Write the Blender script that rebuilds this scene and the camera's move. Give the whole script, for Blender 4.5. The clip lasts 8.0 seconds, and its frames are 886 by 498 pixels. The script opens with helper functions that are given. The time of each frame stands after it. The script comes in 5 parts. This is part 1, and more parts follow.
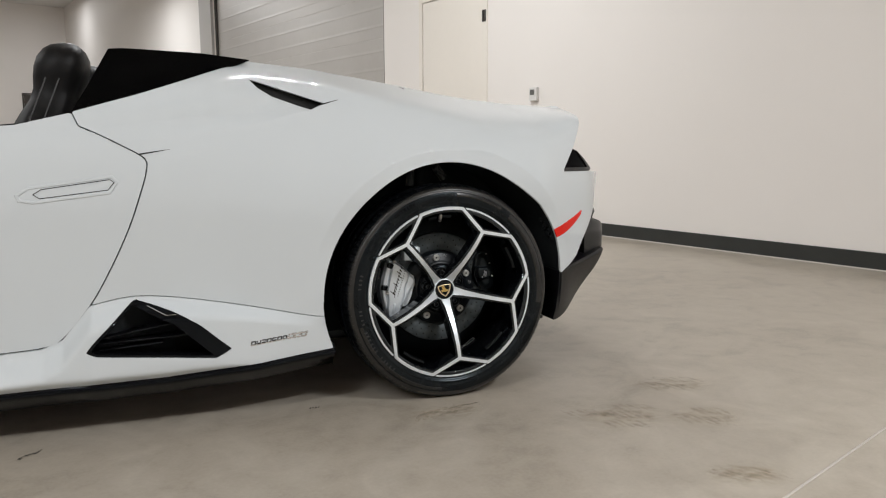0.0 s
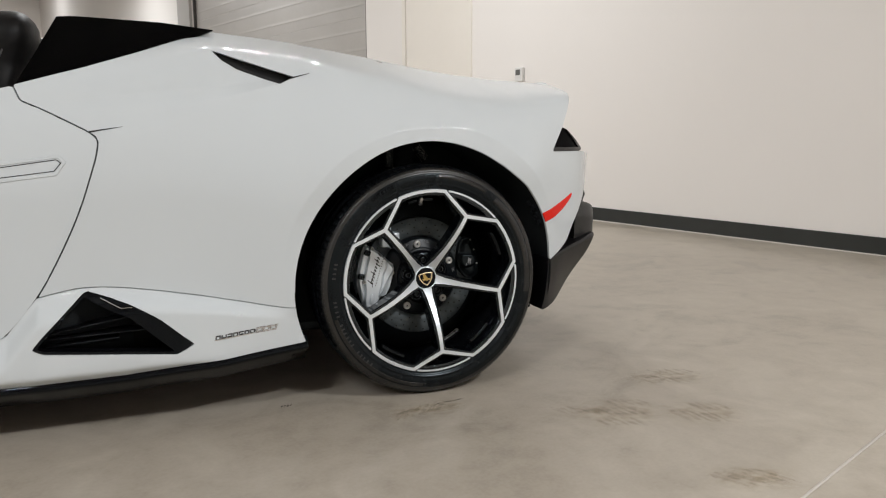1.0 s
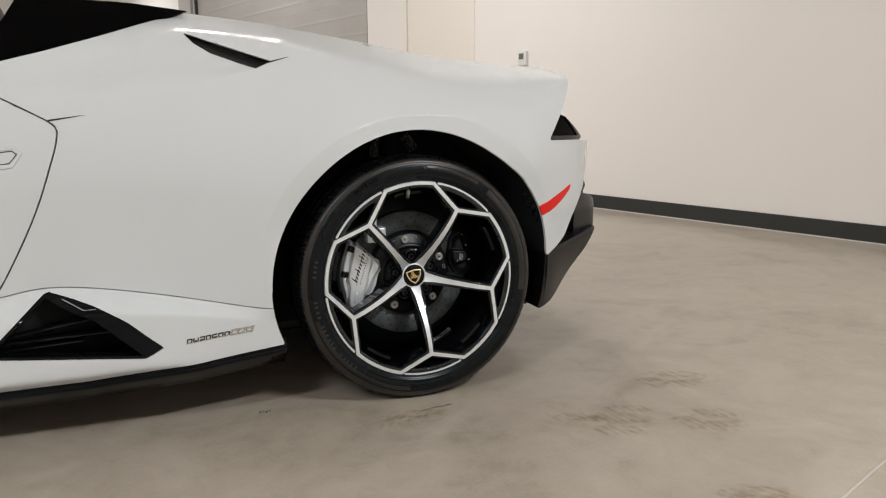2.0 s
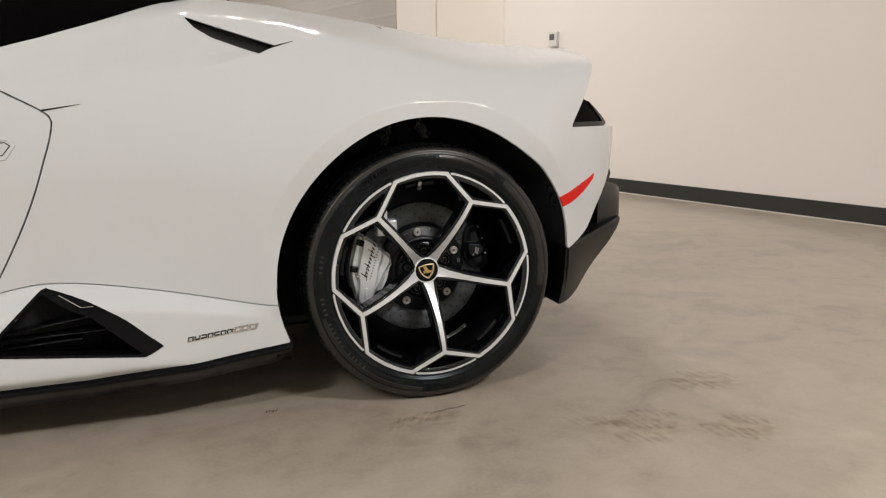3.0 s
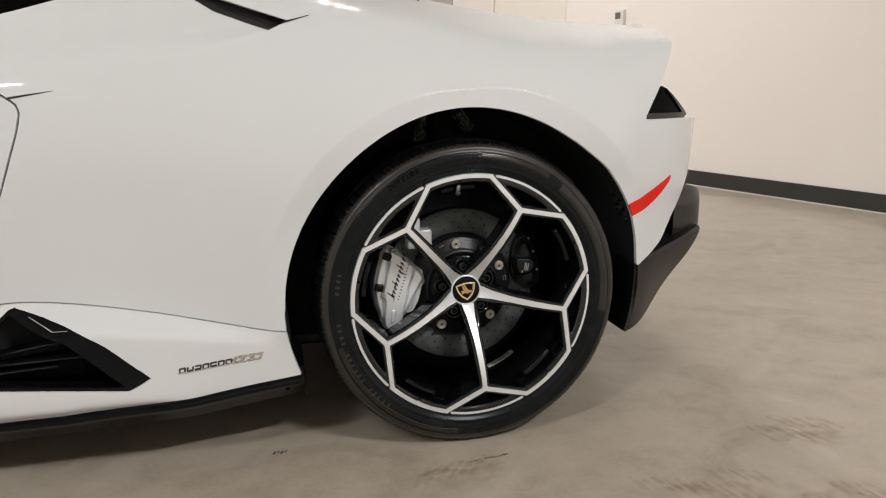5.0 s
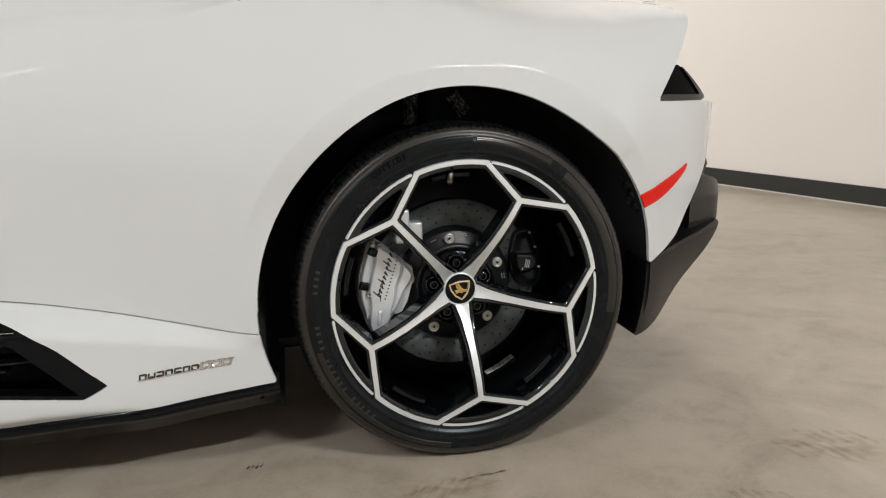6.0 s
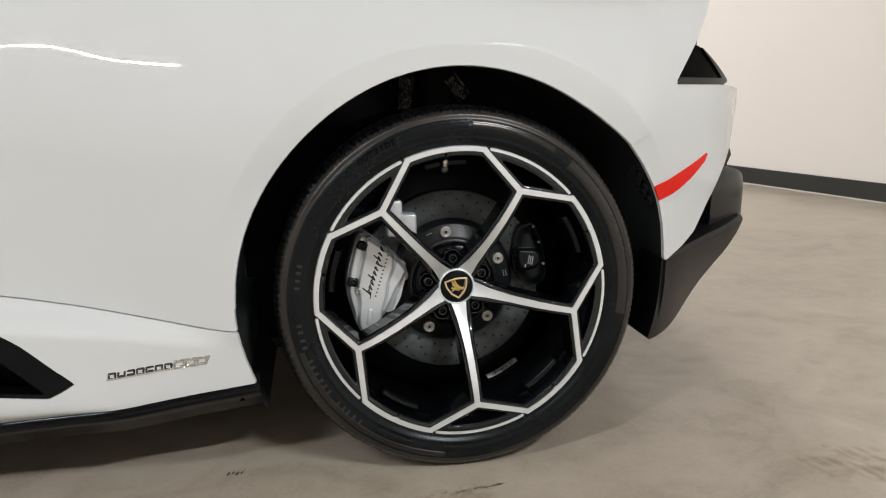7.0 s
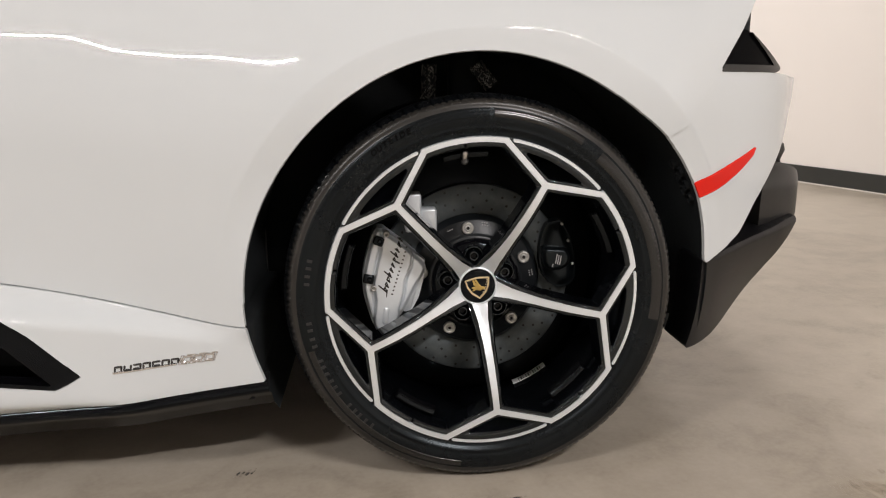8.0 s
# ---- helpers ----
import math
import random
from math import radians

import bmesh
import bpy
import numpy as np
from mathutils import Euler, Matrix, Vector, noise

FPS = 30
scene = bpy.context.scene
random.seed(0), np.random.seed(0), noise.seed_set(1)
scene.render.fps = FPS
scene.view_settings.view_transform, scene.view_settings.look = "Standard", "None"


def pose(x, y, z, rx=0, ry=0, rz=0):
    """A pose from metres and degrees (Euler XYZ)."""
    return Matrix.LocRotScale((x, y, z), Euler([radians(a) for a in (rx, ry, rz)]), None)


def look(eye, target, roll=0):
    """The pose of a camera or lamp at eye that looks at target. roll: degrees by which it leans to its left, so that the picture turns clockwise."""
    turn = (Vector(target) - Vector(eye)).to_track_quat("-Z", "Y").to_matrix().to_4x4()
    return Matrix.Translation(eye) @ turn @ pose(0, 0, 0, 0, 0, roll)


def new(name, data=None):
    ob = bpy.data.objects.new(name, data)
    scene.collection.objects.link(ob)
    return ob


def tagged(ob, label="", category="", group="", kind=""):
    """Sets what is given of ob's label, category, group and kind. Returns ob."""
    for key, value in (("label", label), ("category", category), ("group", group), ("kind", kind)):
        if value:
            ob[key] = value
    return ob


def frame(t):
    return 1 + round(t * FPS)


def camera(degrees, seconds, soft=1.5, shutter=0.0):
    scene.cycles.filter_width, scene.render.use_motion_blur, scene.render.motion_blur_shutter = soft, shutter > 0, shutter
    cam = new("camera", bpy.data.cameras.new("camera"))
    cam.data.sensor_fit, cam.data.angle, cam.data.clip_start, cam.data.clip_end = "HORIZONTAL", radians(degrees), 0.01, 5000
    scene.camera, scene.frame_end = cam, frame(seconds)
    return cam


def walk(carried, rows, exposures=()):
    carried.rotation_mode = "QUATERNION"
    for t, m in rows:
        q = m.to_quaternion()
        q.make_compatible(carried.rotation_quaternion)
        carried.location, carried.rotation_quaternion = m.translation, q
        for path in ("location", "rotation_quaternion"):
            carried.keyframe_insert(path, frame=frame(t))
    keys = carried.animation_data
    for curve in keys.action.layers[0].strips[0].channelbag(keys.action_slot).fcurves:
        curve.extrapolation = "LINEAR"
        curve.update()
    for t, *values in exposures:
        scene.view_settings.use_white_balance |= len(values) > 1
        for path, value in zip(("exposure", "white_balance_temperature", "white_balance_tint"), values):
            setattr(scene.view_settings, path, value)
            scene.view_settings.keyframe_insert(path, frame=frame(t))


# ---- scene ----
cam = camera(62.0, 8.0, 1.15)
PATH = [
    (0, (-0.816, -2.137, 0.811), (-0.133, -0.279, 0.526), -0.2),
    (0.5, (-0.786, -2.061, 0.8), (-0.084, -0.215, 0.486), -0.1),
    (1, (-0.749, -1.991, 0.793), (-0.031, -0.153, 0.465), -0.2),
    (1.5, (-0.699, -1.925, 0.797), (0.02, -0.091, 0.451), -0.2),
    (3, (-0.563, -1.799, 0.809), (0.044, 0.061, 0.397), -0.7),
    (3.5, (-0.516, -1.727, 0.819), (0.053, 0.141, 0.386), -0.7),
    (4, (-0.481, -1.644, 0.82), (0.042, 0.235, 0.375), -0.7),
    (4.5, (-0.458, -1.567, 0.823), (0.027, 0.32, 0.369), -0.6),
    (6, (-0.355, -1.356, 0.766), (0.071, 0.545, 0.314), -0.7),
    (6.5, (-0.313, -1.307, 0.741), (0.096, 0.599, 0.293), -0.7),
    (7, (-0.264, -1.27, 0.727), (0.077, 0.649, 0.28), -0.7),
    (7.5, (-0.215, -1.241, 0.718), (0.046, 0.69, 0.267), -0.7),
    (8, (-0.18, -1.208, 0.707), (-0.002, 0.733, 0.257), -0.7),
]
walk(cam, [(t, look(eye, target, roll)) for t, eye, target, roll in PATH],
     [(0, -0.02, 6300, 9), (1.5, -0.01, 6400, 9.5), (3, -0.01, 6870, 13), (4, 0.04, 7020, 13), (4.7, 0.08, 6860, 12.5), (6, 0.14, 6600, 10), (7, 0.19, 6520, 10), (7.5, 0.205, 6480, 10), (8, 0.22, 6740, 14)])

# ---- light ----
world = bpy.data.worlds.new("room_air")
scene.world = world
world.use_nodes = True
world.node_tree.nodes["Background"].inputs[0].default_value = (0.9, 0.95, 1.0, 1)
world.node_tree.nodes["Background"].inputs[1].default_value = 0.05
LAMP_WATTS = 91.0
CEILING = 5.0
LAMP_Z = 3.9


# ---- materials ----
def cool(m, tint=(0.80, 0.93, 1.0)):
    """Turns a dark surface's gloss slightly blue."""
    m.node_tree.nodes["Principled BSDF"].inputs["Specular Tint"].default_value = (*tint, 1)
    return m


def principled(name, colour, rough=0.5, metal=0.0, coat=0.0, spec=0.5):
    m = bpy.data.materials.new(name)
    m.use_nodes = True
    p = m.node_tree.nodes["Principled BSDF"]
    p.inputs["Base Color"].default_value = (*colour, 1)
    p.inputs["Roughness"].default_value = rough
    p.inputs["Metallic"].default_value = metal
    p.inputs["Coat Weight"].default_value = coat
    p.inputs["Coat Roughness"].default_value = 0.03
    p.inputs["Specular IOR Level"].default_value = spec
    return m


def mottled(name, colours, scale, rough=(0.4, 0.6), metal=0.0, bump=0.0, fine=None, coat=0.0, stretch=(1, 1, 1), bump_distance=0.002, spec=0.5):
    """A surface whose colour and gloss drift at two scales, with fine relief."""
    m = principled(name, colours[0], rough[0], metal, coat, spec)
    nt = m.node_tree
    p = nt.nodes["Principled BSDF"]
    co = nt.nodes.new("ShaderNodeTexCoord")
    mp = nt.nodes.new("ShaderNodeMapping")
    mp.inputs["Scale"].default_value = stretch
    nt.links.new(co.outputs["Object"], mp.inputs[0])
    big = nt.nodes.new("ShaderNodeTexNoise")
    big.inputs["Scale"].default_value = scale
    big.inputs["Detail"].default_value = 6
    small = nt.nodes.new("ShaderNodeTexNoise")
    small.inputs["Scale"].default_value = fine or scale * 14
    small.inputs["Detail"].default_value = 4
    for n in (big, small):
        nt.links.new(mp.outputs[0], n.inputs["Vector"])
    mix = nt.nodes.new("ShaderNodeMath")
    mix.operation = "MULTIPLY_ADD"
    mix.inputs[1].default_value = 0.3
    nt.links.new(small.outputs[0], mix.inputs[0])
    nt.links.new(big.outputs[0], mix.inputs[2])
    ramp = nt.nodes.new("ShaderNodeValToRGB")
    ramp.color_ramp.elements[0].position, ramp.color_ramp.elements[1].position = 0.42, 0.88
    ramp.color_ramp.elements[0].color = (*colours[0], 1)
    ramp.color_ramp.elements[1].color = (*colours[-1], 1)
    nt.links.new(mix.outputs[0], ramp.inputs[0])
    nt.links.new(ramp.outputs[0], p.inputs["Base Color"])
    gloss = nt.nodes.new("ShaderNodeMapRange")
    gloss.inputs["From Min"].default_value, gloss.inputs["From Max"].default_value = 0.3, 0.9
    gloss.inputs["To Min"].default_value, gloss.inputs["To Max"].default_value = rough
    nt.links.new(mix.outputs[0], gloss.inputs[0])
    nt.links.new(gloss.outputs[0], p.inputs["Roughness"])
    if bump:
        b = nt.nodes.new("ShaderNodeBump")
        b.inputs["Strength"].default_value = bump
        b.inputs["Distance"].default_value = bump_distance
        nt.links.new(small.outputs[0], b.inputs["Height"])
        nt.links.new(b.outputs[0], p.inputs["Normal"])
    return m


def concrete():
    """Sealed slab: broad clouds, hand-sized blotches, fine speckle, and a gloss that follows the wear."""
    m = principled("polished_concrete", (0.4, 0.36, 0.32), 0.4, spec=0.3)
    nt = m.node_tree
    p = nt.nodes["Principled BSDF"]
    co = nt.nodes.new("ShaderNodeTexCoord")
    total = None
    for scale, weight, detail, warp in ((0.9, 0.34, 5, 0.6), (4.2, 0.38, 6, 1.4), (17.0, 0.16, 5, 0.4), (95.0, 0.12, 3, 0.0)):
        no = nt.nodes.new("ShaderNodeTexNoise")
        no.inputs["Scale"].default_value, no.inputs["Detail"].default_value, no.inputs["Distortion"].default_value = scale, detail, warp
        nt.links.new(co.outputs["Object"], no.inputs["Vector"])
        ma = nt.nodes.new("ShaderNodeMath")
        ma.operation = "MULTIPLY_ADD"
        ma.inputs[1].default_value = weight
        ma.inputs[2].default_value = 0.0
        nt.links.new(no.outputs[0], ma.inputs[0])
        if total:
            nt.links.new(total.outputs[0], ma.inputs[2])
        total = ma
    ramp = nt.nodes.new("ShaderNodeValToRGB")
    el = ramp.color_ramp.elements
    el[0].position, el[0].color = 0.36, (0.266, 0.234, 0.188, 1)
    el[1].position, el[1].color = 0.64, (0.454, 0.410, 0.348, 1)
    mid = el.new(0.48)
    mid.color = (0.372, 0.330, 0.272, 1)
    nt.links.new(total.outputs[0], ramp.inputs[0])
    nt.links.new(ramp.outputs[0], p.inputs["Base Color"])
    gl = nt.nodes.new("ShaderNodeMapRange")
    gl.inputs["From Min"].default_value, gl.inputs["From Max"].default_value = 0.35, 0.65
    gl.inputs["To Min"].default_value, gl.inputs["To Max"].default_value = 0.29, 0.42
    nt.links.new(total.outputs[0], gl.inputs[0])
    nt.links.new(gl.outputs[0], p.inputs["Roughness"])
    b = nt.nodes.new("ShaderNodeBump")
    b.inputs["Strength"].default_value, b.inputs["Distance"].default_value = 0.010, 0.002
    nt.links.new(total.outputs[0], b.inputs["Height"])
    nt.links.new(b.outputs[0], p.inputs["Normal"])
    return m


WHITE = principled("white_paint", (0.636, 0.673, 0.697), 0.8, 0.0, 1.0, 0.08)
WALL = mottled("wall_paint", ((0.81, 0.775, 0.743), (0.84, 0.805, 0.773)), 0.7, (0.55, 0.65), bump=0.12, fine=260)
CEIL = mottled("ceiling_paint", ((0.70, 0.68, 0.66), (0.74, 0.72, 0.70)), 0.8, (0.7, 0.8))
CONCRETE = concrete()
RUBBER_BASE = mottled("black_rubber_base", ((0.022, 0.024, 0.022), (0.03, 0.032, 0.03)), 3, (0.4, 0.5))
DOOR_PAINT = mottled("door_paint", ((0.80, 0.755, 0.69), (0.83, 0.785, 0.72)), 1.0, (0.4, 0.5))
STEEL_DARK = principled("dark_steel", (0.08, 0.075, 0.07), 0.4, 0.8)
SHUTTER = mottled("shutter_steel", ((0.43, 0.41, 0.385), (0.48, 0.46, 0.435)), 1.5, (0.33, 0.42), metal=0.1)
BLACK_GLOSS = principled("gloss_black", (0.003, 0.003, 0.004), 0.10, 0.0, 0.0, 0.2)
BLACK_SATIN = mottled("satin_black_plastic", ((0.004, 0.004, 0.0045), (0.007, 0.007, 0.0075)), 6, (0.30, 0.40), bump=0.1, fine=400, spec=0.35)
BLACK_TEXTURED = mottled("textured_black_plastic", ((0.005, 0.005, 0.006), (0.008, 0.008, 0.0095)), 8, (0.28, 0.36), bump=0.15, fine=500, spec=0.45)
LIT_PLASTIC = mottled("lit_bumper_plastic", ((0.022, 0.0215, 0.021), (0.030, 0.029, 0.028)), 8, (0.26, 0.34), bump=0.12, fine=500, spec=0.5)
BLACK_LINER = mottled("felt_liner", ((0.006, 0.006, 0.0065), (0.012, 0.012, 0.012)), 30, (0.8, 0.95), bump=0.5, fine=300)
GAP = principled("panel_gap", (0.004, 0.004, 0.004), 0.7)
TYRE = mottled("tyre_rubber", ((0.0030, 0.0035, 0.0042), (0.005, 0.0057, 0.0066)), 9, (0.23, 0.31), bump=0.10, fine=350, spec=0.23)
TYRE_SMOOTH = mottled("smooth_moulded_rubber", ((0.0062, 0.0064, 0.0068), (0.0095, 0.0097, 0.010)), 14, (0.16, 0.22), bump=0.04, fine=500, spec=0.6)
TYRE_SHEEN = mottled("sheen_shoulder_rubber", ((0.0100, 0.0094, 0.0085), (0.0170, 0.0160, 0.0145)), 18, (0.27, 0.35), bump=0.16, fine=420, spec=0.55)
RIM_BLACK = principled("rim_gloss_black", (0.0025, 0.003, 0.004), 0.06, 0.0, 0.3, 0.5)
RIM_CUT = mottled("machined_aluminium", ((0.80, 0.86, 0.91), (0.86, 0.92, 0.97)), 10, (0.31, 0.35), metal=0.7, fine=45)
RED_LENS = principled("red_reflector", (0.74, 0.018, 0.010), 0.15, 0.0, 0.0, 0.22)
GLASS_BLACK = principled("tinted_glass", (0.002, 0.002, 0.0025), 0.25, 0.0, 0.0, 0.03)
HOOD_BLACK = mottled("black_soft_trim", ((0.0008, 0.0008, 0.001), (0.0014, 0.0014, 0.0015)), 8, (0.12, 0.18), spec=0.06)
LEATHER = mottled("black_leather", ((0.005, 0.0046, 0.0046), (0.008, 0.0075, 0.0075)), 12, (0.40, 0.52), bump=0.3, fine=90, spec=0.18)
DISC = mottled("carbon_ceramic", ((0.062, 0.072, 0.076), (0.102, 0.115, 0.120)), 60, (0.38, 0.5), metal=0.2, spec=0.3)
SILVER = mottled("silver_paint", ((0.64, 0.69, 0.73), (0.72, 0.77, 0.81)), 10, (0.29, 0.36), metal=0.35)
STEEL = principled("bolt_steel", (0.55, 0.54, 0.52), 0.3, 1.0)
GOLD = principled("gold_emblem", (0.55, 0.38, 0.12), 0.35, 0.7)
PAPER = principled("white_label", (0.9, 0.9, 0.89), 0.6)
INK = principled("black_ink", (0.01, 0.01, 0.01), 0.5)
CHROME = principled("chrome", (0.75, 0.75, 0.76), 0.12, 1.0)
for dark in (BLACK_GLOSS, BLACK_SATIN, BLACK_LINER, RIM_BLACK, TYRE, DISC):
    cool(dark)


# ---- mesh tools ----
def part(name, bm, material, parent=None, label="", smooth=True):
    """One mesh object from a bmesh or (verts, faces), under a thing or a part."""
    me = bpy.data.meshes.new(name)
    if isinstance(bm, tuple):
        me.from_pydata([tuple(map(float, v)) for v in bm[0]], [], bm[1])
    else:
        bm.to_mesh(me)
        bm.free()
    me.materials.append(material)
    if smooth:
        me.polygons.foreach_set("use_smooth", [True] * len(me.polygons))
    me.update()
    ob = new(name, me)
    ob.parent = parent
    if label:
        ob["label"] = label
    return ob


def box(bm, lo, hi, bevel=0.0, m=None):
    """Adds a box from lo to hi to bm, its edges rounded."""
    lo, hi = Vector(lo), Vector(hi)
    r = bmesh.ops.create_cube(bm, size=1, matrix=(m or Matrix()) @ Matrix.Translation((lo + hi) / 2) @ Matrix.Diagonal((*(hi - lo), 1)))
    if bevel:
        edges = list({e for v in r["verts"] for e in v.link_edges})
        bmesh.ops.bevel(bm, geom=edges, offset=bevel, segments=2, affect="EDGES", profile=0.6)
    return bm


def boxes(*args, bevel=0.0, m=None):
    bm = bmesh.new()
    for lo, hi in args:
        box(bm, lo, hi, bevel, m)
    return bm


def revolve(profile, steps=96, closed=False, start=0.0, sweep=360.0):
    """Verts and faces of (radius, y) points turned round the y axis."""
    verts, faces = [], []
    full = sweep >= 360
    n = steps if full else steps + 1
    for k in range(n):
        a = radians(start + sweep * k / steps)
        verts += [(r * math.cos(a), y, r * math.sin(a)) for r, y in profile]
    c = len(profile)
    for k in range(steps):
        for j in range(c if closed else c - 1):
            a, b = k * c + j, k * c + (j + 1) % c
            q = ((k + 1) % n) * c
            faces.append((a, b, q + (j + 1) % c, q + j))
    return verts, faces


def pchip(x, y, q):
    """Monotone cubic through the knots x, y, at q."""
    x, y, q = (np.asarray(a, float) for a in (x, y, q))
    h, d = np.diff(x), np.diff(y) / np.diff(x)
    m = np.zeros_like(y)
    w1, w2 = 2 * h[1:] + h[:-1], h[1:] + 2 * h[:-1]
    ok = d[:-1] * d[1:] > 0
    m[1:-1][ok] = (w1 + w2)[ok] / (w1[ok] / d[:-1][ok] + w2[ok] / d[1:][ok])
    m[0], m[-1] = d[0], d[-1]
    k = np.clip(np.searchsorted(x, q) - 1, 0, len(h) - 1)
    t = (q - x[k]) / h[k]
    t = np.clip(t, -2, 3)
    a = y[k] * (1 + 2 * t) * (1 - t) ** 2 + m[k] * h[k] * t * (1 - t) ** 2
    b = y[k + 1] * t * t * (3 - 2 * t) + m[k + 1] * h[k] * t * t * (t - 1)
    return a + b


def curve_through(points, per=8, closed=False):
    """A smooth line through points of the plane."""
    p = np.array(points, float)
    n = len(p)
    out = []
    for i in range(n if closed else n - 1):
        a, b, c, d = (p[(i + k) % n] if closed else p[min(max(i + k, 0), n - 1)] for k in (-1, 0, 1, 2))
        for t in np.arange(per) / per:
            out.append(0.5 * (2 * b + (c - a) * t + (2 * a - 5 * b + 4 * c - d) * t * t + (3 * b - a - 3 * c + d) * t ** 3))
    if not closed:
        out.append(p[-1])
    return [tuple(o) for o in out]


def inside(poly, X, Z):
    """Signed distance to a polygon, positive inside."""
    d = np.full(X.shape, 1e9)
    s = np.ones(X.shape)
    n = len(poly)
    for i in range(n):
        (ax, az), (bx, bz) = poly[i], poly[i - 1]
        ex, ez = bx - ax, bz - az
        wx, wz = X - ax, Z - az
        t = np.clip((wx * ex + wz * ez) / (ex * ex + ez * ez + 1e-12), 0, 1)
        d = np.minimum(d, (wx - ex * t) ** 2 + (wz - ez * t) ** 2)
        c1, c2, c3 = Z >= az, Z < bz, ex * wz > ez * wx
        s = np.where((c1 & c2 & c3) | (~c1 & ~c2 & ~c3), -s, s)
    return -s * np.sqrt(d)


def smooth_step(a, b, v):
    t = np.clip((v - a) / (b - a), 0, 1)
    return t * t * (3 - 2 * t)


def panel(field, depth, xr, zr, step, flange=0.014, mirror=None):
    """A sheet y = depth(x, z) wherever field(x, z) > 0, with edges turned inwards. mirror: the y of the car's middle, for its other side."""
    xs, zs = np.arange(xr[0], xr[1] + step, step), np.arange(zr[0], zr[1] + step, step)
    X, Z = np.meshgrid(xs, zs, indexing="ij")
    V = field(X, Z)
    V = np.where(np.abs(V) < 0.12 * step, 0.12 * step * np.where(V >= 0, 1, -1), V)
    px, pz, index, faces, rim = [], [], {}, [], []

    def corner(i, j):
        if (i, j) not in index:
            index[i, j] = len(px)
            px.append(xs[i]), pz.append(zs[j])
        return index[i, j]

    def cross(a, b):
        key = (a, b) if a < b else (b, a)
        if key not in index:
            (i, j), (k, l) = key
            t = V[i, j] / (V[i, j] - V[k, l])
            index[key] = len(px)
            px.append(xs[i] + t * (xs[k] - xs[i])), pz.append(zs[j] + t * (zs[l] - zs[j]))
        return index[key]

    P = V > 0
    some = P[:-1, :-1] | P[1:, :-1] | P[1:, 1:] | P[:-1, 1:]
    for i, j in zip(*np.nonzero(some)):
        ring = [(i, j), (i + 1, j), (i + 1, j + 1), (i, j + 1)]
        face, cut = [], []
        for a, b in zip(ring, ring[1:] + ring[:1]):
            if P[a]:
                face.append(corner(*a))
            if P[a] != P[b]:
                face.append(cross(a, b))
                cut.append((len(face) - 1, bool(P[a])))
        faces.append(tuple(face))
        for (p, leaving), (q, _) in zip(cut, cut[1:] + cut[:1]):
            if leaving:
                rim.append((face[p], face[q]))
    px, pz = np.array(px), np.array(pz)
    py = depth(px, pz)
    verts = list(zip(px, py, pz))
    if flange:
        e = 0.002
        gx, gz = field(px + e, pz) - field(px - e, pz), field(px, pz + e) - field(px, pz - e)
        g = np.hypot(gx, gz) + 1e-9
        edge, back = {}, {}
        for v in {v for pair in rim for v in pair}:
            edge[v] = len(verts)
            verts.append((px[v], py[v], pz[v]))
            back[v] = len(verts)
            verts.append((px[v] - 0.0015 * gx[v] / g[v], py[v] + flange, pz[v] - 0.0015 * gz[v] / g[v]))
        faces += [(edge[b], edge[a], back[a], back[b]) for a, b in rim]
    if mirror is not None:
        verts = [(x, 2 * mirror - y, z) for x, y, z in verts]
        faces = [f[::-1] for f in faces]
    return verts, faces


def rounded(points, bm=None):
    """A cushion as rounded box rings: (x, y, z, half x, half y) from low to high."""
    bm = bm or bmesh.new()
    rings = []
    for x, y, z, hx, hy in points:
        ring = []
        for k in range(20):
            a = 2 * math.pi * k / 20
            c, s_ = math.cos(a), math.sin(a)
            ring.append(bm.verts.new((x + hx * math.copysign(abs(c) ** 0.6, c), y + hy * math.copysign(abs(s_) ** 0.6, s_), z)))
        rings.append(ring)
    for p, q in zip(rings, rings[1:]):
        for k in range(20):
            bm.faces.new((p[k], p[(k + 1) % 20], q[(k + 1) % 20], q[k]))
    bm.faces.new(rings[-1])
    bm.faces.new(rings[0][::-1])
    return bm


# ---- the car's side: a waist line in plan, a shoulder that bends in above it and a crown that rolls over to the deck ----
MIDDLE = 0.965
HUB_Z = 0.342
DECK_Y = 0.44
WAIST_Y = ((-3.75, 0.50), (-3.3, 0.10), (-2.62, 0.00), (-1.9, 0.056), (-1.3, 0.060), (-0.9, 0.057), (-0.74, 0.054), (-0.66, 0.0475), (-0.57, 0.033), (-0.45, 0.0125), (-0.37, -0.001), (-0.28, -0.0170), (-0.21, -0.0245), (-0.1, -0.026), (0.1, -0.024), (0.3, -0.004), (0.45, 0.072), (0.55, 0.129), (0.62, 0.188), (0.70, 0.30))
SHOULDER_Z = ((-3.75, 0.40), (-3.3, 0.50), (-2.62, 0.56), (-1.9, 0.645), (-0.9, 0.645), (-0.72, 0.634), (-0.60, 0.604), (-0.50, 0.5880), (-0.37, 0.5770), (-0.28, 0.5790), (0.0, 0.582), (0.3, 0.60), (0.45, 0.64), (0.70, 0.66))
SHOULDER_BEND = ((-3.75, 5.0), (-3.3, 5.0), (-2.62, 2.6), (-1.9, 1.4), (-0.8, 1.3), (-0.6, 1.2), (0.3, 1.2), (0.5, 0.8), (0.70, 0.8))
